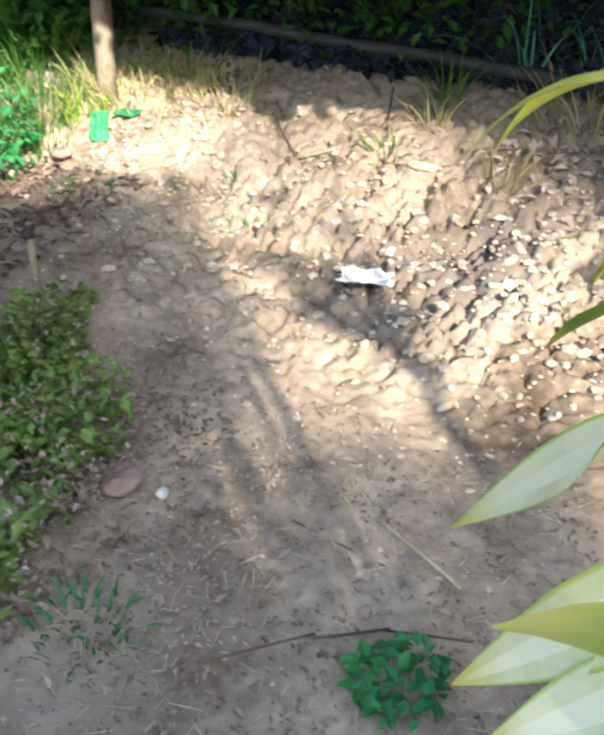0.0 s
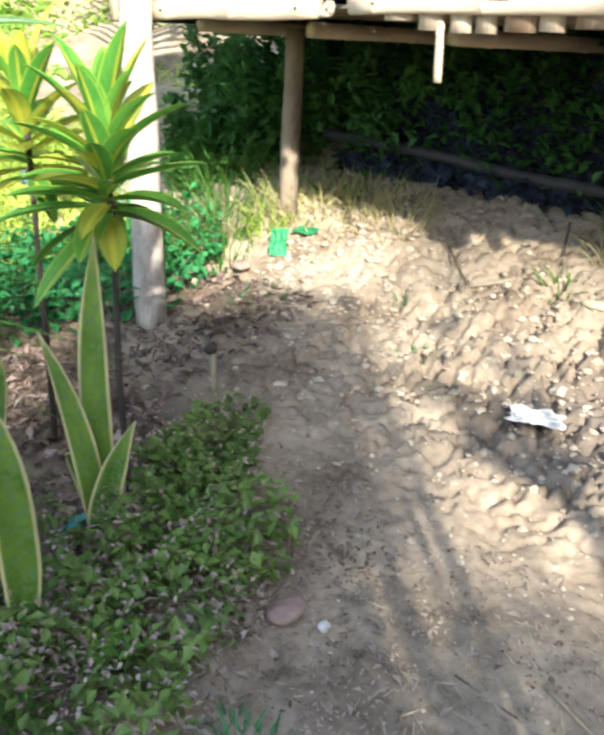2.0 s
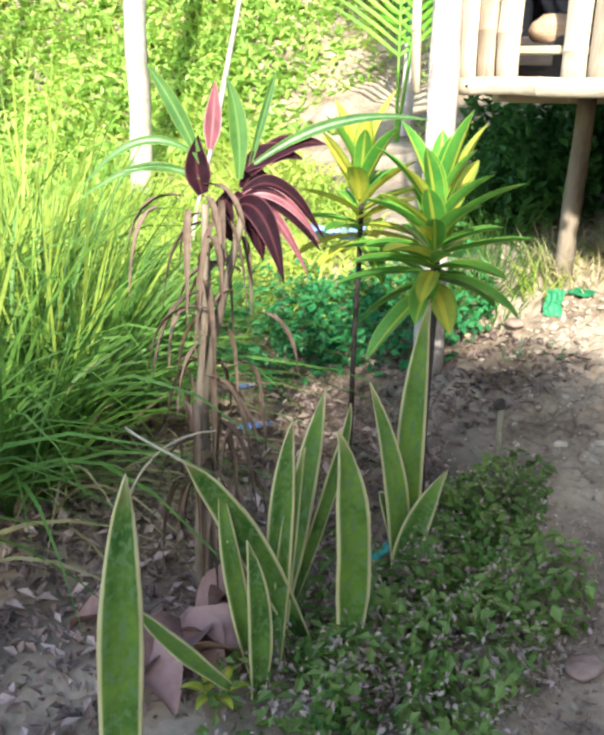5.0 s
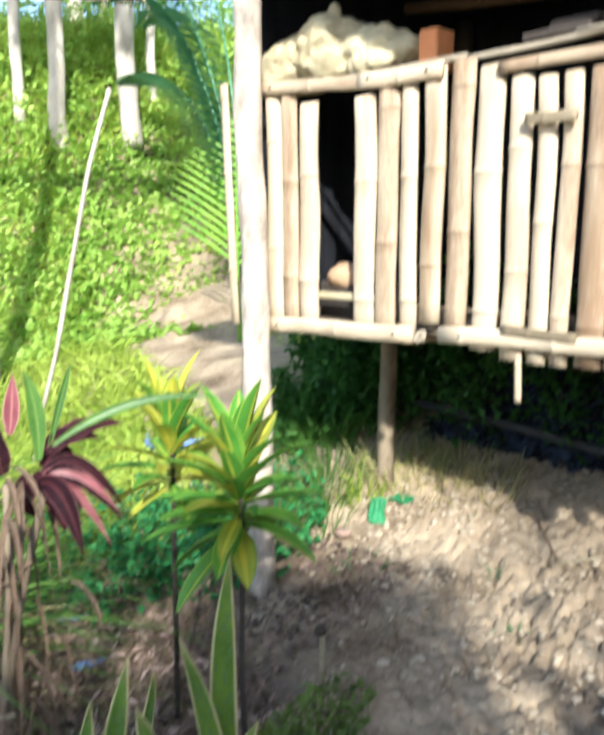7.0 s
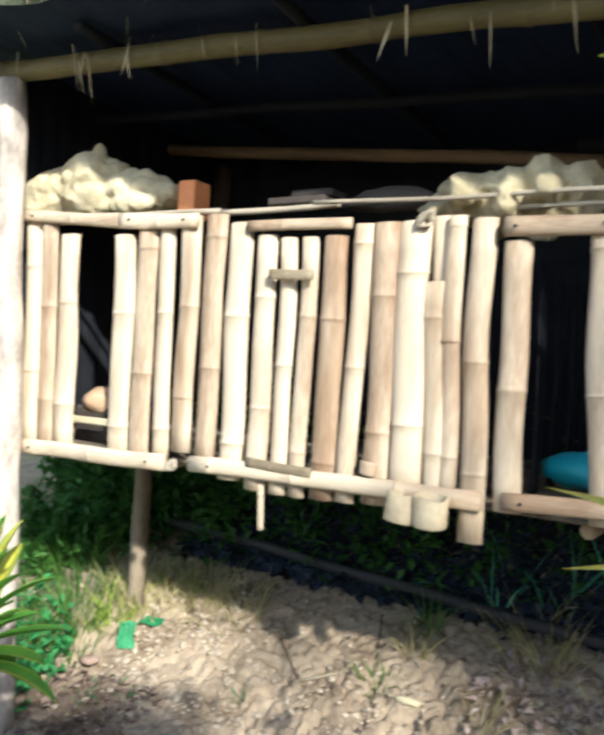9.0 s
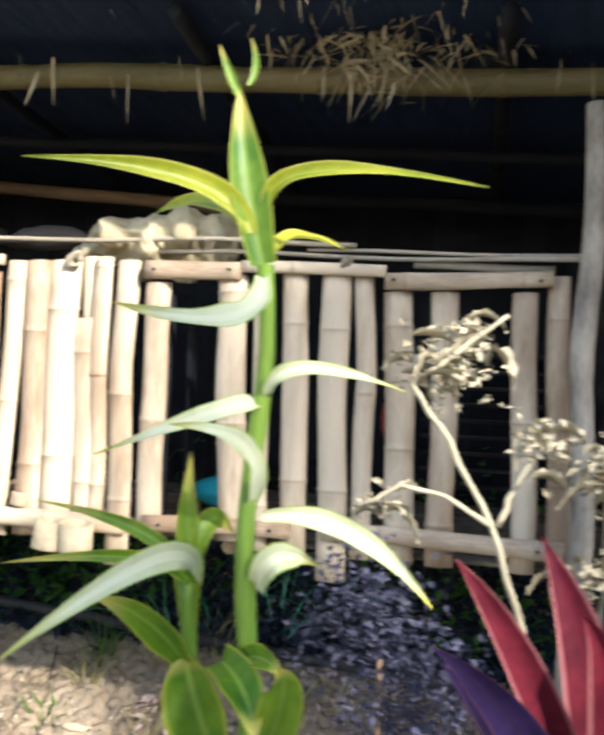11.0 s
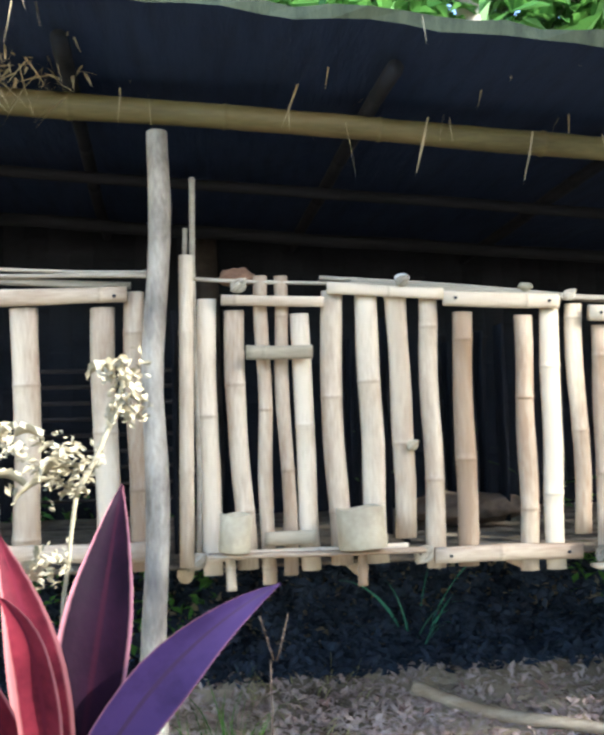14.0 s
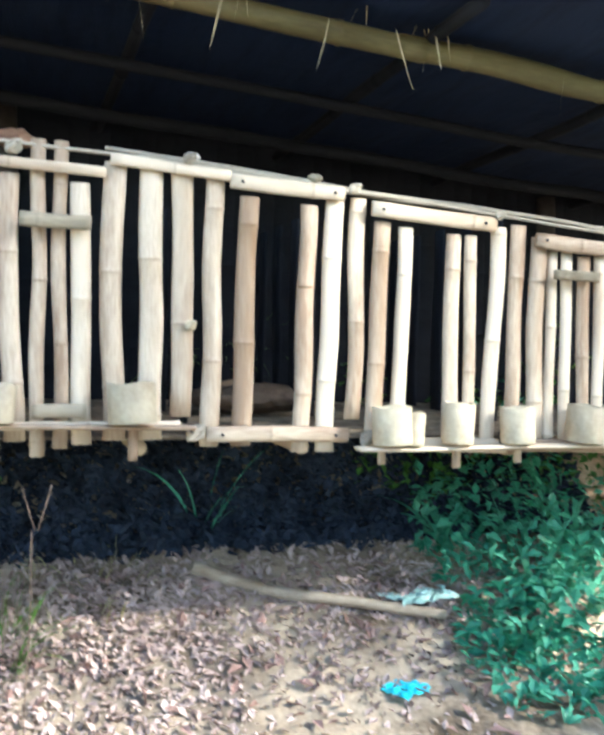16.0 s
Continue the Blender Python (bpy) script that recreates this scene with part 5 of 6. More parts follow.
snake_plant([
    ((-1.30, 0.42, 0.03), (-1.31, 0.41, 0.39), (-1.29, 0.44, 0.55), 0.051),
    ((-1.31, 0.41, 0.24), (-1.32, 0.35, 0.39), (-1.33, 0.24, 0.50), 0.065),
    ((-1.30, 0.37, 0.04), (-1.32, 0.34, 0.27), (-1.33, 0.31, 0.45), 0.040),
    ((-1.25, 0.35, 0.10), (-1.25, 0.35, 0.21), (-1.26, 0.33, 0.35), 0.045),
    ((-1.31, 0.44, 0.02), (-1.30, 0.45, 0.30), (-1.29, 0.47, 0.49), 0.036)])
snake_plant([
    ((-1.06, 0.01, 0.19), (-1.06, 0.02, 0.47), (-1.05, 0.03, 0.65), 0.064),
    ((-1.15, 0.17, 0.22), (-1.16, 0.12, 0.27), (-1.18, 0.08, 0.35), 0.030)])


def dracaena(name, at, head, n, length, width, mats, label, r=0.018, stem=None, rise=80):
    root = thing(name, label, "plant", at=at)
    under(pole("stem", at, head, r, stem or bark_mat, r1=r * 0.8, wobble=0.02), root)
    for i in range(n):
        a = i * 2.4 + random.uniform(-0.5, 0.5)
        el = radians(rise - 105 * (i / n) ** 1.1 + random.uniform(-12, 12))
        bend = radians(random.uniform(10, 34))
        L = length * random.uniform(0.65, 1.15)
        d = Vector((math.cos(a), math.sin(a), 0))
        p0 = Vector(head) + Vector((0, 0, 0.05 - 0.17 * i / n))
        p1 = p0 + (d * math.cos(el) + Vector((0, 0, math.sin(el)))) * L * 0.55
        p2 = p1 + (d * math.cos(el - bend) + Vector((0, 0, math.sin(el - bend)))) * L * 0.5
        leaf("leaf", p0, p1, p2, width * random.uniform(0.75, 1.15), mats[i % len(mats)], root, fold=0.25, neck=0.35, segs=10, tip=1.7)
    return root


def jointed(at, head, r0, r1, mat, root, every=0.16):
    bm = bmesh.new()
    a, b = Vector(at), Vector(head)
    n = int((b - a).length / every) * 4
    tube_bm(bm, [a.lerp(b, t / n) + Vector((0.006 * math.sin(t * 0.7), 0.006 * math.cos(t * 0.5), 0)) for t in range(n + 1)], [(r0 + (r1 - r0) * t / n) * (1.14 if t % 4 == 0 else 1) for t in range(n + 1)], 12)
    under(part("stem", bm, mat), root)


FACE = (0.25, -0.95, 0.15)
corn = thing("corn_plant", "tall young corn plant with arching green leaves", "plant", "corn plants", at=on(0.19, 0.43))
jointed(on(0.19, 0.43, -0.02), (0.18, 0.43, 1.63), 0.016, 0.008, corn_stem, corn)
leaves_of(corn, [
    ((0.18, 0.43, 1.63), (0.16, 0.42, 1.71), (0.15, 0.42, 1.81), 0.038),
    ((0.15, 0.42, 1.80), (0.14, 0.42, 1.82), (0.13, 0.41, 1.85), 0.009),
    ((0.16, 0.42, 1.81), (0.17, 0.43, 1.83), (0.16, 0.42, 1.86), 0.007)], corn_leaf, FACE, fold=0.3, neck=0.7)
leaves_of(corn, [
    ((0.17, 0.42, 1.66), (0.15, 0.42, 1.73), (-0.00, 0.28, 1.70), 0.024),
    ((0.16, 0.42, 1.67), (0.10, 0.48, 1.73), (0.00, 0.55, 1.71), 0.019),
    ((0.18, 0.43, 1.68), (0.17, 0.42, 1.75), (0.40, 0.38, 1.69), 0.018),
    ((0.19, 0.43, 1.64), (0.18, 0.51, 1.69), (0.23, 0.61, 1.68), 0.022)], corn_yellow, FACE, fold=0.3, neck=0.5, wave=0.05)
leaves_of(corn, [
    ((0.18, 0.43, 1.62), (0.22, 0.34, 1.54), (0.10, 0.27, 1.57), 0.027),
    ((0.18, 0.43, 1.49), (0.19, 0.39, 1.50), (0.07, 0.31, 1.44), 0.020),
    ((0.18, 0.43, 1.39), (0.22, 0.37, 1.47), (0.14, 0.31, 1.47), 0.022),
    ((0.19, 0.43, 1.50), (0.21, 0.38, 1.55), (0.32, 0.50, 1.51), 0.016),
    ((0.19, 0.43, 1.31), (0.21, 0.38, 1.37), (0.24, 0.47, 1.33), 0.029),
    ((0.190, 0.435, 1.380), (0.277, 0.468, 1.399), (0.355, 0.501, 1.291), 0.023)], pale_leaf, FACE, fold=0.2, neck=0.5, wave=0.08)
leaves_of(corn, [
    ((0.15, 0.43, 1.15), (0.13, 0.42, 1.21), (0.12, 0.42, 1.25), 0.060),
    ((0.18, 0.43, 1.24), (0.21, 0.38, 1.27), (0.24, 0.36, 1.25), 0.023),
    ((0.21, 0.40, 1.16), (0.26, 0.33, 1.27), (0.24, 0.32, 1.27), 0.040),
    ((0.16, 0.42, 1.24), (0.21, 0.36, 1.24), (0.22, 0.34, 1.20), 0.037)], corn_leaf, FACE, fold=0.3, neck=0.8, wave=0.05)
short = thing("corn_plant", "shorter corn plant with pale drooping leaves", "plant", "corn plants", at=on(0.115, 0.44))
jointed(on(0.115, 0.44, -0.02), (0.115, 0.44, 1.33), 0.012, 0.008, corn_stem, short)
leaves_of(short, [
    ((0.12, 0.44, 1.25), (0.11, 0.44, 1.35), (0.11, 0.44, 1.44), 0.026),
    ((0.12, 0.44, 1.30), (0.13, 0.38, 1.36), (-0.01, 0.30, 1.34), 0.015),
    ((0.12, 0.44, 1.22), (0.12, 0.35, 1.30), (0.08, 0.30, 1.32), 0.030),
    ((0.11, 0.44, 1.31), (0.09, 0.46, 1.36), (-0.06, 0.43, 1.38), 0.016),
    ((0.12, 0.44, 1.33), (0.13, 0.44, 1.40), (0.14, 0.50, 1.35), 0.023)], corn_leaf, FACE, fold=0.25, neck=0.6, wave=0.05)
leaves_of(short, [((0.12, 0.44, 1.31), (0.16, 0.35, 1.40), (0.06, 0.19, 1.29), 0.027)], pale_leaf, FACE, fold=0.25, neck=0.6, wave=0.05)
striped = thing("striped_plant", "broad pale green striped leaves with yellow tips", "plant", at=on(0.08, 0.42))
jointed(on(0.06, 0.42, -0.02), (0.0, 0.42, 0.78), 0.013, 0.01, corn_stem, striped)
leaves_of(striped, [
    ((-0.01, 0.40, 0.76), (-0.05, 0.49, 0.70), (-0.19, 0.59, 0.49), 0.054),
    ((0.01, 0.36, 0.71), (-0.03, 0.36, 0.65), (-0.10, 0.35, 0.57), 0.047),
    ((0.02, 0.36, 0.65), (-0.01, 0.34, 0.62), (-0.07, 0.32, 0.57), 0.047),
    ], pale_leaf, (0.3, -0.6, 0.7), fold=0.12, neck=0.7, loose=0.2)
leaves_of(striped, [
    ((-0.04, 0.50, 0.78), (-0.11, 0.61, 0.73), (-0.17, 0.73, 0.62), 0.018)], corn_leaf, (0.3, -0.6, 0.7), fold=0.12, neck=0.7, loose=0.2)
leaves_of(striped, [
    ((-0.05, 0.55, 0.89), (-0.21, 0.73, 0.89), (-0.33, 0.89, 0.75), 0.020),
    ((-0.07, 0.60, 0.89), (-0.27, 0.84, 0.87), (-0.34, 0.99, 0.70), 0.012),
    ((-0.08, 0.60, 0.81), (-0.13, 0.71, 0.71), (-0.14, 0.74, 0.69), 0.012)], drac_yellow, (0.4, -0.75, 0.5), fold=0.2, neck=0.6)

bush = []
for i in range(26):
    a, q = i * 2.4, 0.02 + 0.05 * (i % 3)
    p0 = Vector((0.16 + q * math.cos(a), 0.3 + q * math.sin(a), 0.12 + 0.02 * i))
    d = Vector((math.cos(a), math.sin(a), 0)) * random.uniform(0.1, 0.17)
    bush.append((tuple(p0), tuple(p0 + d * 0.35 + Vector((0, 0, 0.16))), tuple(p0 + d + Vector((0, 0, random.uniform(0.1, 0.2)))), 0.04))
low_plant = thing("striped_plant", "bushy clump of pale green striped leaves", "plant", at=on(0.16, 0.3))
jointed(on(0.16, 0.3, -0.02), (0.16, 0.3, 0.66), 0.012, 0.01, corn_stem, low_plant)
leaves_of(low_plant, bush[::3], pale_leaf, (0.3, -0.4, 0.8), fold=0.15, neck=0.6)
leaves_of(low_plant, bush[1::3] + bush[2::3], corn_leaf, (0.3, -0.4, 0.8), fold=0.15, neck=0.6)
ruby = thing("red_cordyline", "cordyline with broad red and purple sword leaves", "plant", at=on(0.53, 0.51))
jointed(on(0.53, 0.51, -0.02), (0.53, 0.51, 1.08), 0.018, 0.016, bark_mat, ruby, 0.06)
leaves_of(ruby, [
    ((0.52, 0.51, 1.07), (0.53, 0.48, 1.23), (0.46, 0.53, 1.37), 0.061),
    ((0.52, 0.51, 1.07), (0.45, 0.43, 1.28), (0.38, 0.41, 1.36), 0.037),
    ((0.52, 0.49, 1.08), (0.54, 0.41, 1.28), (0.49, 0.41, 1.32), 0.046)], red_leaf, (0.05, -0.98, 0.1), fold=0.25, neck=0.6, wave=0.03)
leaves_of(ruby, [
    ((0.54, 0.51, 1.06), (0.62, 0.47, 1.24), (0.77, 0.51, 1.30), 0.064),
    ((0.51, 0.51, 1.06), (0.45, 0.39, 1.24), (0.37, 0.33, 1.30), 0.041),
    ((0.50, 0.51, 1.06), (0.45, 0.48, 1.16), (0.37, 0.43, 1.26), 0.031),
    ((0.55, 0.51, 0.99), (0.62, 0.48, 1.09), (0.75, 0.41, 1.14), 0.059)], purple_leaf, (0.05, -0.98, 0.1), fold=0.22, neck=0.6, wave=0.03)

leaves_of(ruby, [((0.54, 0.51, 1.06), (0.57, 0.54, 1.26), (0.59, 0.61, 1.41), 0.083)], plum_leaf, (0.05, -0.98, 0.1), fold=0.22, neck=0.6, wave=0.03)

withered = thing("withered_plant", "withered pale plant with shrivelled flower heads", "plant", at=on(0.5, 0.6))
for pts, r in (([(0.5, 0.6, -0.02), (0.47, 0.59, 0.7), (0.445, 0.58, 1.26), (0.41, 0.57, 1.37), (0.36, 0.56, 1.46), (0.32, 0.55, 1.52)], 0.0055), ([(0.41, 0.57, 1.37), (0.36, 0.56, 1.4), (0.31, 0.55, 1.41), (0.28, 0.54, 1.39)], 0.004),
               ([(0.415, 0.57, 1.37), (0.43, 0.575, 1.41), (0.455, 0.58, 1.45)], 0.004), ([(0.54, 0.58, 1.4), (0.575, 0.58, 1.47), (0.59, 0.58, 1.51), (0.6, 0.58, 1.55)], 0.005),
               ([(0.5, 0.6, 0.9), (0.52, 0.59, 1.25), (0.54, 0.58, 1.4)], 0.004), ([(0.32, 0.55, 1.52), (0.37, 0.56, 1.56), (0.42, 0.57, 1.6)], 0.004)):
    bm = bmesh.new()
    path = [Vector(a).lerp(Vector(b), t / 4) + Vector((random.gauss(0, 0.001), random.gauss(0, 0.001), 0)) for a, b in zip(pts, pts[1:]) for t in range(4)] + [Vector(pts[-1])]
    tube_bm(bm, path, [r * 0.8 * (1.0 - 0.3 * i / len(path)) * random.uniform(0.85, 1.15) for i in range(len(path))], 8)
    under(part("stem", bm, dry_stem), withered)
for cx, cz, r, n in ((0.355, 1.54, 0.05, 130), (0.46, 1.465, 0.028, 50), (0.53, 1.435, 0.04, 90), (0.6, 1.5, 0.022, 40), (0.6, 1.545, 0.026, 40), (0.51, 1.325, 0.03, 26), (0.285, 1.385, 0.02, 26), (0.38, 1.58, 0.025, 26)):
    pts = np.array([cx, 0.575, cz]) + rng.normal(0, 1, (n, 3)) * (r * 0.5, r * 0.4, r * 0.42)
    tagged(under(leaflets("flower_head", np.repeat(pts, 2, axis=0) + rng.normal(0, 0.004, (n * 2, 3)), 0.012, dry_stem, up=0.1, aspect=0.55), withered), kind="stuff")
    for _ in range(max(4, n // 9)):
        p = Vector((cx + random.gauss(0, r * 0.55), 0.575 + random.gauss(0, r * 0.4), cz + random.gauss(0, r * 0.35)))
        a, q = random.uniform(0, math.tau), random.uniform(0.014, 0.034)
        d = Vector((math.cos(a), 0.4 * math.sin(a), random.uniform(-0.5, 0.5)))
        leaf("shrivelled_leaf", p, p + d * q + Vector((0, 0, 0.012)), p + d * q * 1.7 - Vector((0, 0, random.uniform(0.0, 0.025))), random.uniform(0.008, 0.016), dry_stem, withered, fold=0.7, wave=0.2, segs=7, ph=a)

violet = thing("violet_plant", "bushy plant with small dusty violet leaves", "plant", at=on(0.29, 0.56))
under(pole("stem", on(0.29, 0.56, -0.02), (0.29, 0.55, 1.22), 0.003, withered_mat, sides=7, wobble=0.02), violet)
for cx, cz, n in ((0.275, 1.27, 640), (0.34, 1.2, 560), (0.31, 1.12, 480), (0.245, 1.24, 240), (0.36, 1.1, 260)):
    pts = np.array([cx, 0.56, cz]) + rng.normal(0, 1, (n, 3)) * (0.032, 0.03, 0.03)
    tagged(under(leaflets("foliage", pts, 0.011, violet_mat, up=0.3, aspect=0.6), violet), kind="stuff")

for x, y in ((0.84, 1.62),):
    sprig = thing("dry_sprig", "thin forked pale sprig before the coop", "sprig", "sprigs", at=on(x, y))
    under(pole("stem", on(x, y, -0.02), (x + 0.02, y, 0.92), 0.0022, withered_mat, sides=6, wobble=0.03), sprig)
    under(pole("twig", (x + 0.02, y, 0.91), (x - 0.01, y, 1.02), 0.002, withered_mat, sides=6, wobble=0.02), sprig)
    under(pole("twig", (x + 0.02, y, 0.91), (x + 0.06, y, 1.02), 0.002, withered_mat, sides=6, wobble=0.02), sprig)

# the bed: green dracaena, maroon cordyline, lemon grass, pot
dracaena("dracaena", on(-1.5, 0.99, -0.02), (-1.53, 0.97, 0.81), 50, 0.225, 0.056, [drac_leaf, drac_leaf, drac_leaf, drac_yellow], "dracaena with a head of yellow-striped green leaves", r=0.008, stem=wood_old, rise=84)
dracaena("dracaena", on(-1.85, 1.0, -0.02), (-1.8, 0.95, 0.86), 30, 0.21, 0.052, [drac_yellow, drac_yellow, drac_leaf], "dracaena with bright yellow-green leaves", r=0.008, stem=wood_old, rise=85)
maroon = thing("cordyline", "dark maroon cordyline with drooping broad leaves", "plant", at=on(-1.62, 0.43))
for pts, r in (([(-1.62, 0.41, -0.02), (-1.613, 0.407, 0.4), (-1.6, 0.42, 0.7), (-1.605, 0.423, 0.9)], 0.013), ([(-1.62, 0.43, -0.02), (-1.607, 0.418, 0.47), (-1.597, 0.437, 0.63), (-1.569, 0.491, 0.89)], 0.012)):
    bm = bmesh.new()
    path = [Vector(a).lerp(Vector(b), t / 5) for a, b in zip(pts, pts[1:]) for t in range(5)] + [Vector(pts[-1])]
    tube_bm(bm, path, [r * random.uniform(0.8, 1.25) * (1 - 0.45 * i / len(path)) for i in range(len(path))], 9)
    under(part("stem", bm, shade_brown), maroon)
for i in range(75):
    x, y, z = random.gauss(-1.6, 0.03), random.gauss(0.445, 0.04), random.uniform(0.25, 0.95)
    a = random.uniform(0, 6.28)
    d = Vector((math.cos(a), math.sin(a), 0)) * random.uniform(0.05, 0.14)
    leaf("withered_leaf", (x, y, z), Vector((x, y, z + 0.02)) + d * 0.8, Vector((x, y, z - random.uniform(0.1, 0.25))) + d, 0.015, withered_mat, maroon, fold=0.4, wave=0.1, segs=7)
SIDE = (0.8, -0.5, 0.3)
leaves_of(maroon, [((-1.574, 0.482, 0.912), (-1.538, 0.55, 0.951), (-1.496, 0.631, 0.805), 0.036), ((-1.569, 0.49, 0.922), (-1.539, 0.549, 0.989), (-1.494, 0.634, 0.835), 0.034), ((-1.565, 0.499, 0.96), (-1.539, 0.549, 1.036), (-1.495, 0.634, 1.019), 0.042),
                   ((-1.569, 0.49, 0.969), (-1.548, 0.532, 1.017), (-1.517, 0.592, 0.99), 0.044), ((-1.578, 0.473, 0.921), (-1.556, 0.516, 0.874), (-1.551, 0.526, 0.784), 0.045), ((-1.583, 0.465, 0.921), (-1.596, 0.439, 0.872), (-1.578, 0.473, 0.824), 0.045),
                   ((-1.607, 0.419, 0.92), (-1.615, 0.402, 0.967), (-1.61, 0.412, 1.032), 0.05), ((-1.57, 0.49, 0.93), (-1.63, 0.56, 1.0), (-1.66, 0.6, 0.86), 0.05), ((-1.57, 0.48, 0.9), (-1.5, 0.5, 0.93), (-1.46, 0.52, 0.76), 0.048)], maroon_leaf, SIDE, neck=0.45, wave=0.05)
# first two: sunlit maroon leaves coloured pink; the upright one is pink itself
leaves_of(maroon, [((-1.574, 0.482, 0.9), (-1.541, 0.533, 0.935), (-1.5, 0.606, 0.754), 0.026), ((-1.572, 0.484, 0.915), (-1.53, 0.55, 0.96), (-1.485, 0.625, 0.82), 0.022), ((-1.6, 0.432, 1.005), (-1.596, 0.439, 1.06), (-1.595, 0.441, 1.132), 0.034)], pink_leaf, SIDE)
leaves_of(maroon, [((-1.574, 0.482, 0.95), (-1.572, 0.486, 1.07), (-1.586, 0.458, 1.141), 0.036), ((-1.608, 0.416, 0.98), (-1.633, 0.368, 1.103), (-1.655, 0.326, 1.159), 0.03), ((-1.61, 0.412, 0.99), (-1.663, 0.31, 1.075), (-1.717, 0.207, 0.917), 0.018),
                   ((-1.609, 0.414, 0.93), (-1.647, 0.341, 1.03), (-1.727, 0.189, 0.888), 0.016), ((-1.609, 0.415, 0.95), (-1.639, 0.357, 0.985), (-1.686, 0.266, 0.955), 0.016), ((-1.565, 0.499, 0.97), (-1.548, 0.531, 1.108), (-1.542, 0.543, 1.152), 0.016),
                   ((-1.556, 0.505, 0.98), (-1.487, 0.649, 1.1), (-1.398, 0.82, 1.068), 0.022)], green_strap, SIDE)
for x, y, n, h in ((-2.35, 0.15, 420, 1.25), (-2.65, 0.5, 420, 1.15), (-2.9, -0.1, 420, 1.35), (-3.3, 0.45, 380, 1.2), (-2.15, -0.2, 260, 1.0)):
    tuft("lemon_grass", x, y, n, 0.16, h, 0.014, grass_mat, "tall clump of bright green lemon grass", droop=0.75, lean=0.3)
    tuft("lemon_grass", x + 0.06, y, n // 5, 0.2, h * 0.55, 0.013, dry_grass, "dry straw-coloured blades at the clump's foot", droop=0.9, lean=0.7)
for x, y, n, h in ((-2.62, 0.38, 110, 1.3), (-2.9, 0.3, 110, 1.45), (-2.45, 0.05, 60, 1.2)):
    tuft("lemon_grass", x, y, n, 0.14, h, 0.013, sunlit_grass_mat, "tall pale sunlit blades of lemon grass", droop=0.25, lean=0.14)
for a, b, c, r in (((-1.62, 0.2, 0.0), (-1.66, 0.22, 0.42), (-1.42, 0.35, 0.5), 0.004), ((-1.6, 0.24, 0.46), (-1.5, 0.2, 0.5), (-1.33, 0.24, 0.5), 0.004)):
    bm = bmesh.new()
    tube_bm(bm, [curve_at(Vector(a), Vector(b), Vector(c), t / 12) for t in range(13)], [r * (1 - 0.04 * t) for t in range(13)], 7)
    tagged(part("dry_stalk", bm, dry_stem), "bent dry stalk arching over the bed", "stalk")


for x, y, a, w in ((-1.4, 0.26, 1.0, 0.13), (-1.36, 0.2, 2.2, 0.12), (-1.44, 0.16, 0.2, 0.12), (-1.34, 0.3, 3.4, 0.1), (-1.46, 0.3, 0.4, 0.09), (-1.5, 0.36, 1.5, 0.1), (-1.4, 0.36, 2.6, 0.08), (-1.52, 0.22, 4.0, 0.09), (-1.42, 0.22, 5.2, 0.07)):
    d = Vector((math.cos(a), math.sin(a), 0)) * 0.16
    ob = leaf("dead_leaf", on(x, y, 0.02), on(x, y, 0.1) + d * 0.5, on(x, y, 0.02) + d, w, dead_leaf, None, fold=0.5, wave=0.045, ph=a, neck=0.45)
    tagged(ob, "large curled pinkish-brown dead leaf on the bed", "dead leaf", "dead leaves in the bed")
sprout = thing("seedling", "small seedling with yellow-green leaves", "seedling", at=on(-1.27, 0.27))
for a in range(6):
    d = Vector((math.cos(a * 1.05), math.sin(a * 1.05), 0)) * 0.07
    leaf("leaf", on(-1.27, 0.27, 0.01), on(-1.27, 0.27, 0.07) + d * 0.5, on(-1.27, 0.27, 0.05) + d, 0.028, drac_yellow, sprout, segs=6)
for x, y, s, m, lab in ((-2.6, 1.05, 0.035, blue_mat, "scrap of blue plastic in the bed"), (-2.3, 0.95, 0.035, blue_mat, "scrap of blue plastic in the bed"), (-3.3, 1.95, 0.09, blue_mat, "crumpled blue plastic on the weeds"), (-1.5, 0.84, 0.03, teal_mat, "scrap of teal plastic in the bed")):
    sheet("plastic_scrap", on(x, y, 0.16 if s > 0.08 else 0.01), s * 3, s * 2.2, m, lab, "plastic scrap", 40 * x, 20, x, 0.7)

white_striped = thing("striped_plant", "small clump of white-striped green leaves beside the post", "plant", at=on(0.5, 1.3))
under(pole("stem", on(0.5, 1.3, -0.02), (0.49, 1.3, 0.84), 0.006, corn_stem, sides=7), white_striped)
leaves_of(white_striped, [((0.47, 1.3, 0.82 + 0.006 * k), (0.49 + 0.06 * math.cos(k * 2.1), 1.3 + 0.04 * math.sin(k * 2.1), 0.93 + 0.02 * math.sin(k * 3.0)), (0.49 + 0.12 * math.cos(k * 2.1), 1.3 + 0.07 * math.sin(k * 2.1), 0.9 + 0.03 * math.sin(k * 1.7)), 0.03) for k in range(14)], white_leaf, (0.3, -0.7, 0.6), fold=0.2, neck=0.5)

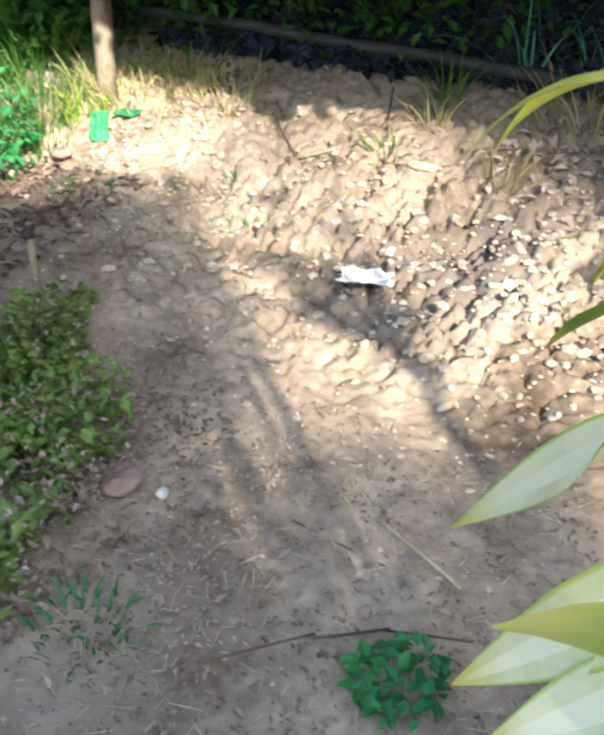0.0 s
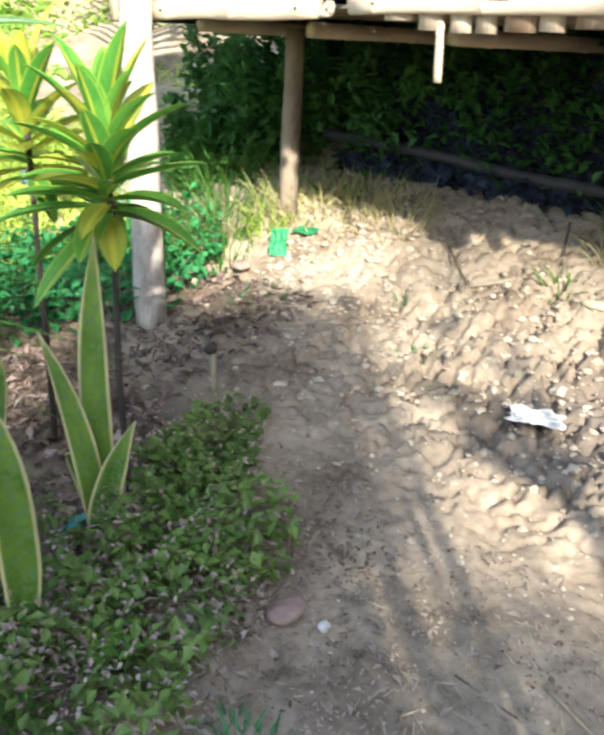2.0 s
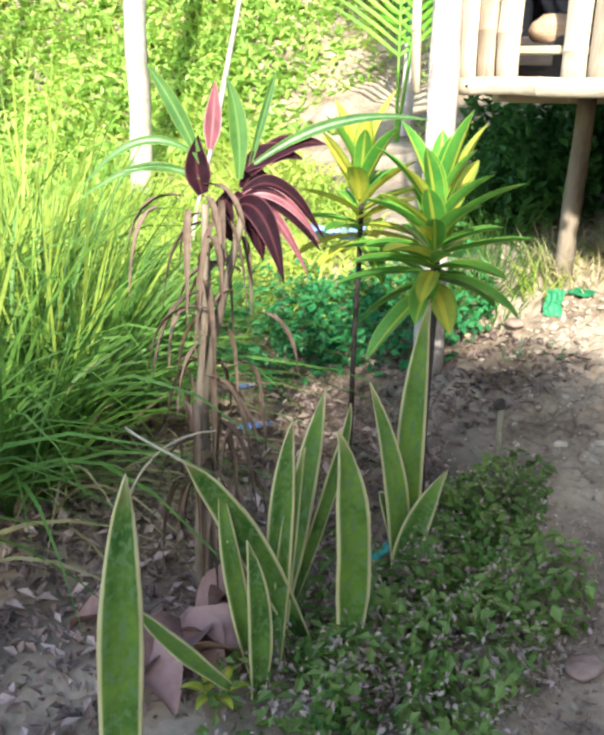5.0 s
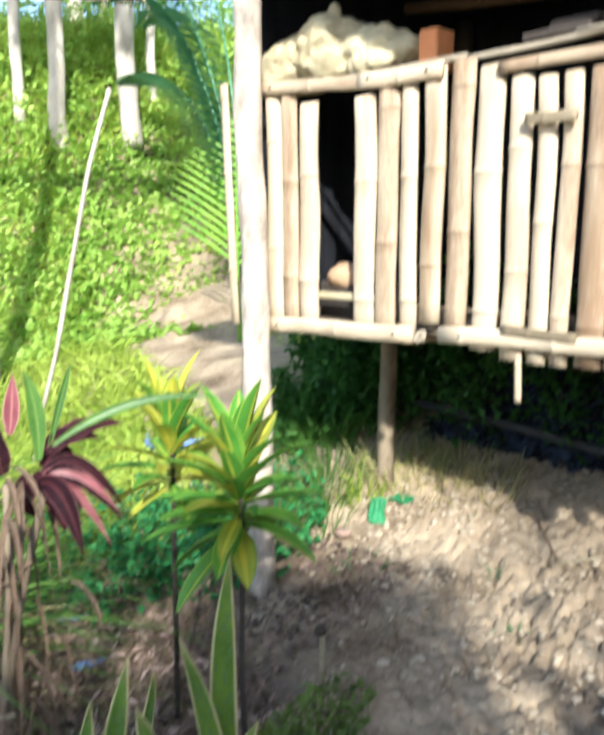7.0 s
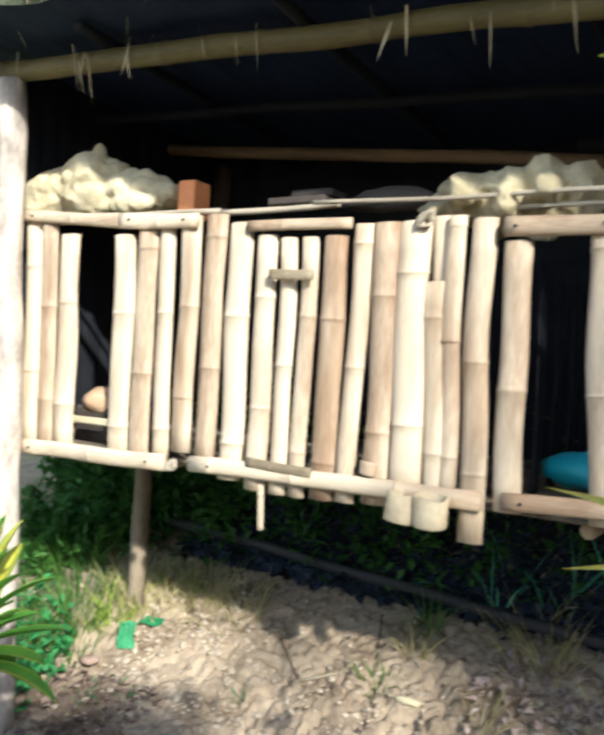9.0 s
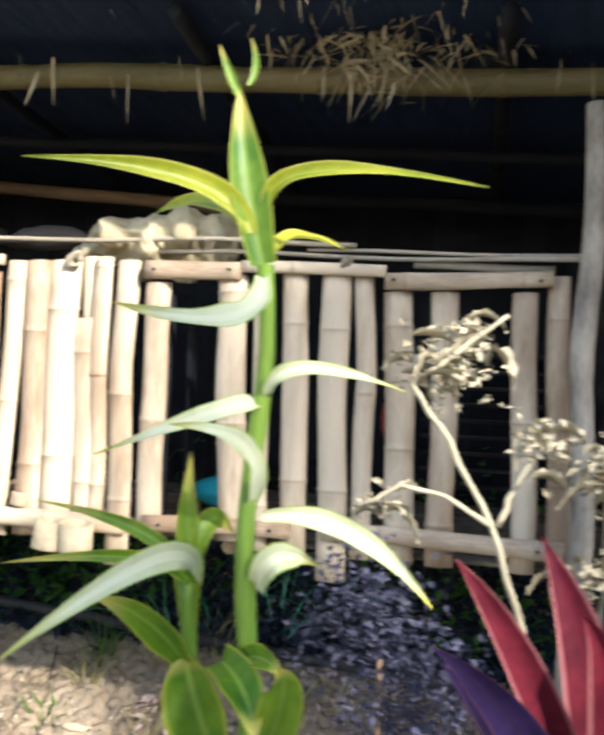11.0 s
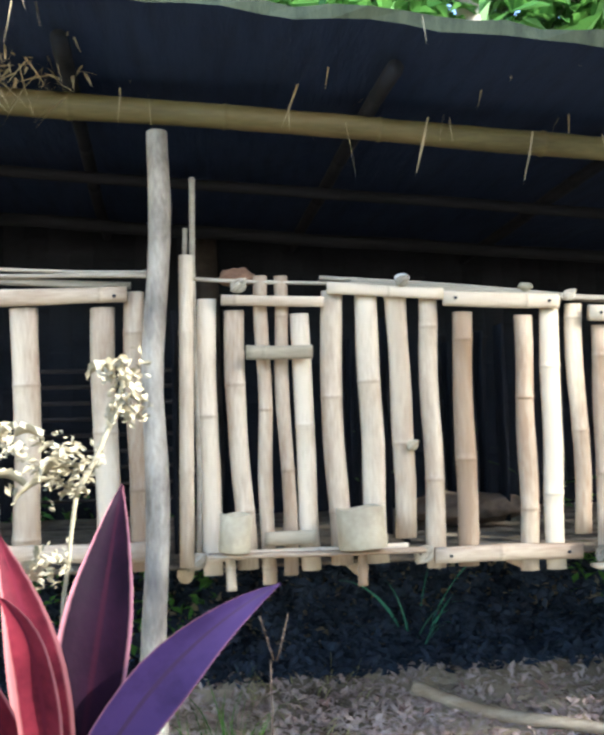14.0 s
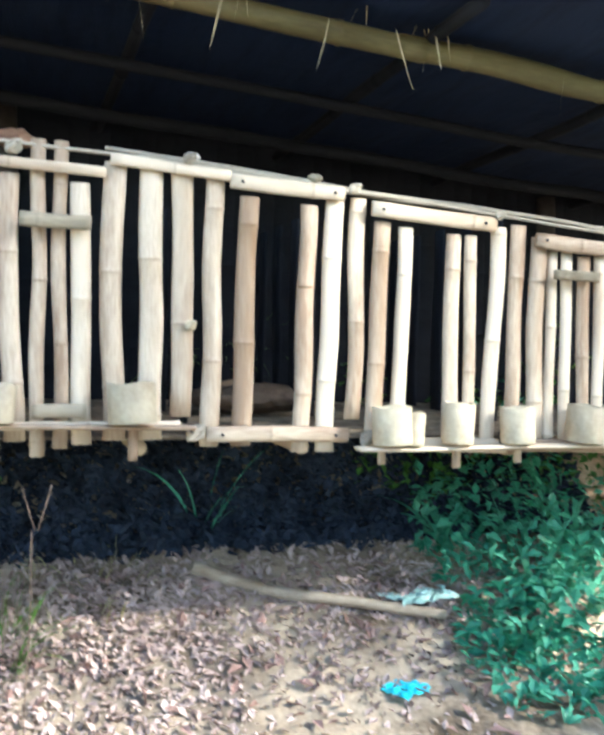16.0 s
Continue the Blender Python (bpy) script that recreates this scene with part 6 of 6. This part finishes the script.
# ---- the field, bank and trees beyond ----
def field():
    pts = []
    while len(pts) < 46000:
        d = random.uniform(2.6, 10.5)
        a = radians(random.uniform(108, 174))
        x, y = -0.5 + d * math.cos(a), 0.2 + d * math.sin(a)
        if x > -2.7 or (x > -3.2 and y > 2.2):
            continue
        path = abs(y - (3.1 + 0.3 * (-x - 4.5)))
        if path < 0.5 and x > -7.2:
            continue
        if x > -3.3 and y > 0.9 and random.random() < 0.7:
            continue
        pts.append((x, y, top(x, y) - 0.01))
    roots = np.array(pts)
    n = len(roots)
    dist = np.hypot(roots[:, 0], roots[:, 1])
    way = rng.normal(0, 0.4, (n, 3)) + (0, 0, 1.0)
    way /= np.linalg.norm(way, axis=1)[:, None]
    ob = blades("field_grass", roots, way, rng.uniform(0.1, 0.3, n) * (0.7 + dist * 0.07), rng.uniform(0.008, 0.016, n) * (0.7 + dist * 0.13), rng.uniform(0.2, 0.8, n), sunlit_grass_mat, segs=3)
    tagged(ob, "bright sunlit green grass covering field and bank", "grass", kind="stuff")


field()


def undergrowth():
    pts = []
    while len(pts) < 52000:
        d = random.uniform(6.3, 13.5)
        a = radians(random.uniform(110, 170))
        x, y = d * math.cos(a), d * math.sin(a)
        if -0.88 * x + 0.47 * y < 6.9:
            continue
        hmax = 0.25 + 1.6 * max(0, noise.noise((x * 0.35, y * 0.35, 2))) + 0.35 * max(0, d - 14) * 0.5
        pts.append((x, y, float(lie(x, y)) + random.uniform(0, 1) * hmax))
    ob = leaflets("undergrowth", np.array(pts), 0.085, sunlit_leaf, up=0.7, aspect=0.5)
    tagged(ob, "dense bright green undergrowth on the bank", "undergrowth", kind="stuff")

    low = []
    while len(low) < 48000:
        d, a = random.uniform(6.0, 13.5), radians(random.uniform(110, 170))
        x, y = d * math.cos(a), d * math.sin(a)
        if -0.88 * x + 0.47 * y > 6.3:
            low.append((x, y, float(lie(x, y)) + random.uniform(0.02, 0.12)))
    tagged(leaflets("ground_cover", np.array(low), 0.12, sunlit_leaf, up=1.4, aspect=0.55), "low bright green plants covering the bank", "ground cover", kind="stuff")


undergrowth()


def tree(x, y, h, r, crown_r, crown_h, n, size, mat, label, lean=0.0, bark=None, limbs=5, low=0.55, name="tree"):
    base = Vector((x, y, top(x, y) - 0.05))
    root = thing(name, label, "tree", at=base)
    tip = base + Vector((lean, lean * 0.4, h))
    under(pole("trunk", base, tip, r, bark or bark_mat, r1=r * 0.6, wobble=r * 0.5, sides=9), root)
    centres = []
    for i in range(limbs):
        f = low + (1 - low) * (i + 0.5) / limbs
        a = i * 2.4 + x
        p = base.lerp(tip, f)
        q = p + Vector((math.cos(a), math.sin(a), 0.5)) * crown_r * random.uniform(0.45, 0.8)
        under(pole("limb", p, q, r * 0.4, bark or bark_mat, r1=r * 0.12, wobble=r, sides=6), root)
        centres += [p.lerp(q, 0.6), q, q + Vector((0, 0, crown_h * 0.2))]
    centres.append(tip)
    c = np.array([centres[i] for i in rng.integers(0, len(centres), n)])
    pts = c + rng.normal(0, 1, (n, 3)) * (crown_r * 0.3, crown_r * 0.3, crown_h * 0.22)
    under(leaflets("crown", pts, size, mat, up=0.4, aspect=0.5), root)
    return root


for x, y, h, r, lean in ((-7.2, 4.05, 4.2, 0.1, -0.25), (-7.5, 3.45, 4.6, 0.085, -0.2), (-7.85, 3.2, 4.6, 0.06, -0.15), (-8.2, 2.75, 4.8, 0.08, -0.2), (-7.4, 4.4, 3.4, 0.05, -0.1), (-5.85, 2.03, 5.2, 0.085, -0.05)):
    tree(x, y, h, r, 1.0, 1.2, 900, 0.2, sunlit_leaf, "slender pale-barked tree on the bank", lean, low=0.86)
for x, y, h in ((-15, 13, 8), (-18, 9, 9), (-11, 15, 8), (-19, 4, 8), (-7, 15, 8), (-22, 12, 10)):
    tree(x, y, h, 0.2, 2.8, 4.5, 3200, 0.34, tree_leaf, "leafy green tree far behind the field", low=0.3)
for x, y, h in ((2.0, 10, 8.5), (5.5, 9, 8), (9.5, 9.5, 8), (-2, 12, 8), (3.8, 8, 7.5), (0.3, 9, 8), (7.4, 8.4, 7.5)):
    tree(x, y, h, 0.2, 2.6, 4.2, 5200, 0.3, tree_leaf, "leafy green tree rising behind the coop", low=0.3)
# unseen trees, added behind the camera to shade the coop's end and path
tree(6.35, -3.2, 6.6, 0.09, 0.62, 1.6, 4200, 0.13, tree_leaf, "unseen slender tree added to shade the coop", low=0.8, limbs=7)
tree(18.0, -11.5, 14.6, 0.2, 1.4, 2.8, 3400, 0.13, tree_leaf, "unseen thin-crowned tree added to half-shade the coop's right end", low=0.8, limbs=8)

# another unseen tree, added for soft shade on the mound
tree(4.28, -2.62, 5.0, 0.03, 0.26, 0.2, 55, 0.12, tree_leaf, "unseen thin tree added to dapple shade on the mound", low=0.93, limbs=6)


# unseen leaf mass, its height and gaps cut to steer sun and shade
def hedge():
    pts = []
    for _ in range(42000):
        u = random.uniform(-2.6, 4.2)
        x, y = 4.0 + 0.65 * (u - 0.35) + random.gauss(0, 0.15), -2.95 + 0.76 * (u - 0.35) + random.gauss(0, 0.15)
        high = 4.3 if u < -0.3 else (4.6 if u < 0.26 else (3.66 if u < 0.95 else (3.3 if u < 1.9 else 2.5)))
        hh = high + 0.1 * noise.noise((u * 2.2, 0, 0)) + 0.06 * noise.noise((u * 9, 3, 0))
        z = random.uniform(0, 1) ** 0.7 * hh
        if 0.13 < u < 0.36 and 3.44 < z < 3.8:
            continue
        if u > 0.27 and z > 3.3 and random.random() < 0.6:
            continue
        if u < -0.32 and z > 2.9 and random.random() < 0.78:
            continue
        pts.append((x, y, z))
    for _ in range(20000):
        u, z = random.uniform(-1.2, 0.29), random.uniform(2.9, 4.6)
        if (u > 0.12 and 3.44 < z < 3.8) or (u < -0.32 and (z > 4.12 or random.random() < 0.85)):
            continue
        pts.append((4.0 + 0.65 * (u - 0.35) + random.gauss(0, 0.08), -2.95 + 0.76 * (u - 0.35) + random.gauss(0, 0.08), z))
    tagged(leaflets("hedge", np.array(pts), 0.13, tree_leaf, up=0.4), "unseen leafy hedge added to shape sun and shade", "hedge", kind="stuff")


hedge()
tagged(pole("leaning_pole", on(-4.28, 1.62, -0.1), (-4.05, 2.03, 2.25), 0.013, bark_mat, wobble=0.02), "thin pale pole leaning in the grass", "pole")


def frond(root, p0, p1, p2, mat, reach=0.42, lean=0.3, width=0.04, face=None, bare=6):
    p0, p1, p2 = Vector(p0), Vector(p1), Vector(p2)
    bm = bmesh.new()
    tube_bm(bm, [curve_at(p0, p1, p2, t / 10) for t in range(11)], [0.014 - 0.001 * t for t in range(11)], 6)
    for j in range(bare, 52, 2 if face else 1):
        t = j / 52
        c = curve_at(p0, p1, p2, t)
        tan = (curve_at(p0, p1, p2, t + 0.02) - c).normalized()
        s = tan.cross(Vector((0, 0, 1))).normalized()
        for sg in (-1, 1):
            ll = reach * math.sin(math.pi * min(1, t * 0.9 + 0.12)) + 0.06
            e = c + s * sg * ll * 0.75 + tan * ll * 0.55 - Vector((0, 0, ll * lean))
            leaf_bm(bm, c, c.lerp(e, 0.5) + Vector((0, 0, 0.03)), e, width, segs=3, neck=0.7, face=face)
    under(part("frond", bm, mat), root)


palm_root = thing("young_palm", "young coconut palm with feathered blue-green fronds", "palm", at=on(-4.95, 3.7))
under(pole("stem", on(-4.95, 3.7), on(-4.95, 3.7, 0.7), 0.05, bark_mat, r1=0.04), palm_root)
for a, up, L in ((195, 2.6, 1.5), (182, 2.2, 1.6), (205, 1.9, 1.3), (120, 1.6, 1.2), (170, 2.9, 1.5), (215, 2.5, 1.4)):
    d, b = Vector((math.cos(radians(a)), math.sin(radians(a)), 0)), on(-4.95, 3.7, 0.65)
    frond(palm_root, b, b + d * L * 0.35 + Vector((0, 0, L * up * 0.7)), b + d * L * 0.9 + Vector((0, 0, L * up * 0.55)), palm_dark)
shoot = thing("young_palm", "low palm shoot with bright yellow-green fronds", "palm", at=on(-4.8, 3.55))
for p1, p2 in (((-4.9, 3.55, 1.6), (-5.15, 3.72, 2.4)), ((-4.8, 3.6, 1.7), (-4.9, 3.9, 2.55))):
    frond(shoot, on(-4.8, 3.5, 0.0), p1, p2, palm_leaf, 0.62, 0.05, 0.03, (0.75, -0.6, 0.35), 18)
# a second light shed frame past the coop's end
frame_ = thing("pole_frame", "bare frame of pale bamboo poles beyond the coop", "frame", at=on(-5.0, 3.0))
under(pole("upright", on(-6.42, 0.5, -0.1), (-6.4, 0.5, 3.5), 0.05, bark_mat, r1=0.045, wobble=0.02), frame_)
under(pole("cross_pole", (-6.42, 0.5, 3.18), (-4.98, 3.05, 3.32), 0.045, bark_mat, wobble=0.03), frame_)
under(pole("cross_pole", (-6.42, 0.55, 3.38), (-5.06, 2.85, 3.08), 0.035, bark_mat, wobble=0.03), frame_)
under(pole("cross_pole", (-5.25, 2.55, 3.06), (-4.9, 3.15, 3.16), 0.028, bark_mat, wobble=0.02), frame_)
under(pole("cross_pole", (-6.0, 1.4, 2.95), (-4.6, 2.75, 4.1), 0.022, wood_old, wobble=0.02), frame_)

fall = [(random.uniform(-0.75, 1.5), min(2.6, random.gauss(2.36, 0.13))) for _ in range(1300)]
tagged(leaflets("leaf_litter", np.array([(x, y, top(x, y) + random.uniform(0.003, 0.025)) for x, y in fall]), 0.045, pale_litter, up=0.9), "pale dry leaves strewn before the dark bank", "leaf litter", kind="stuff")
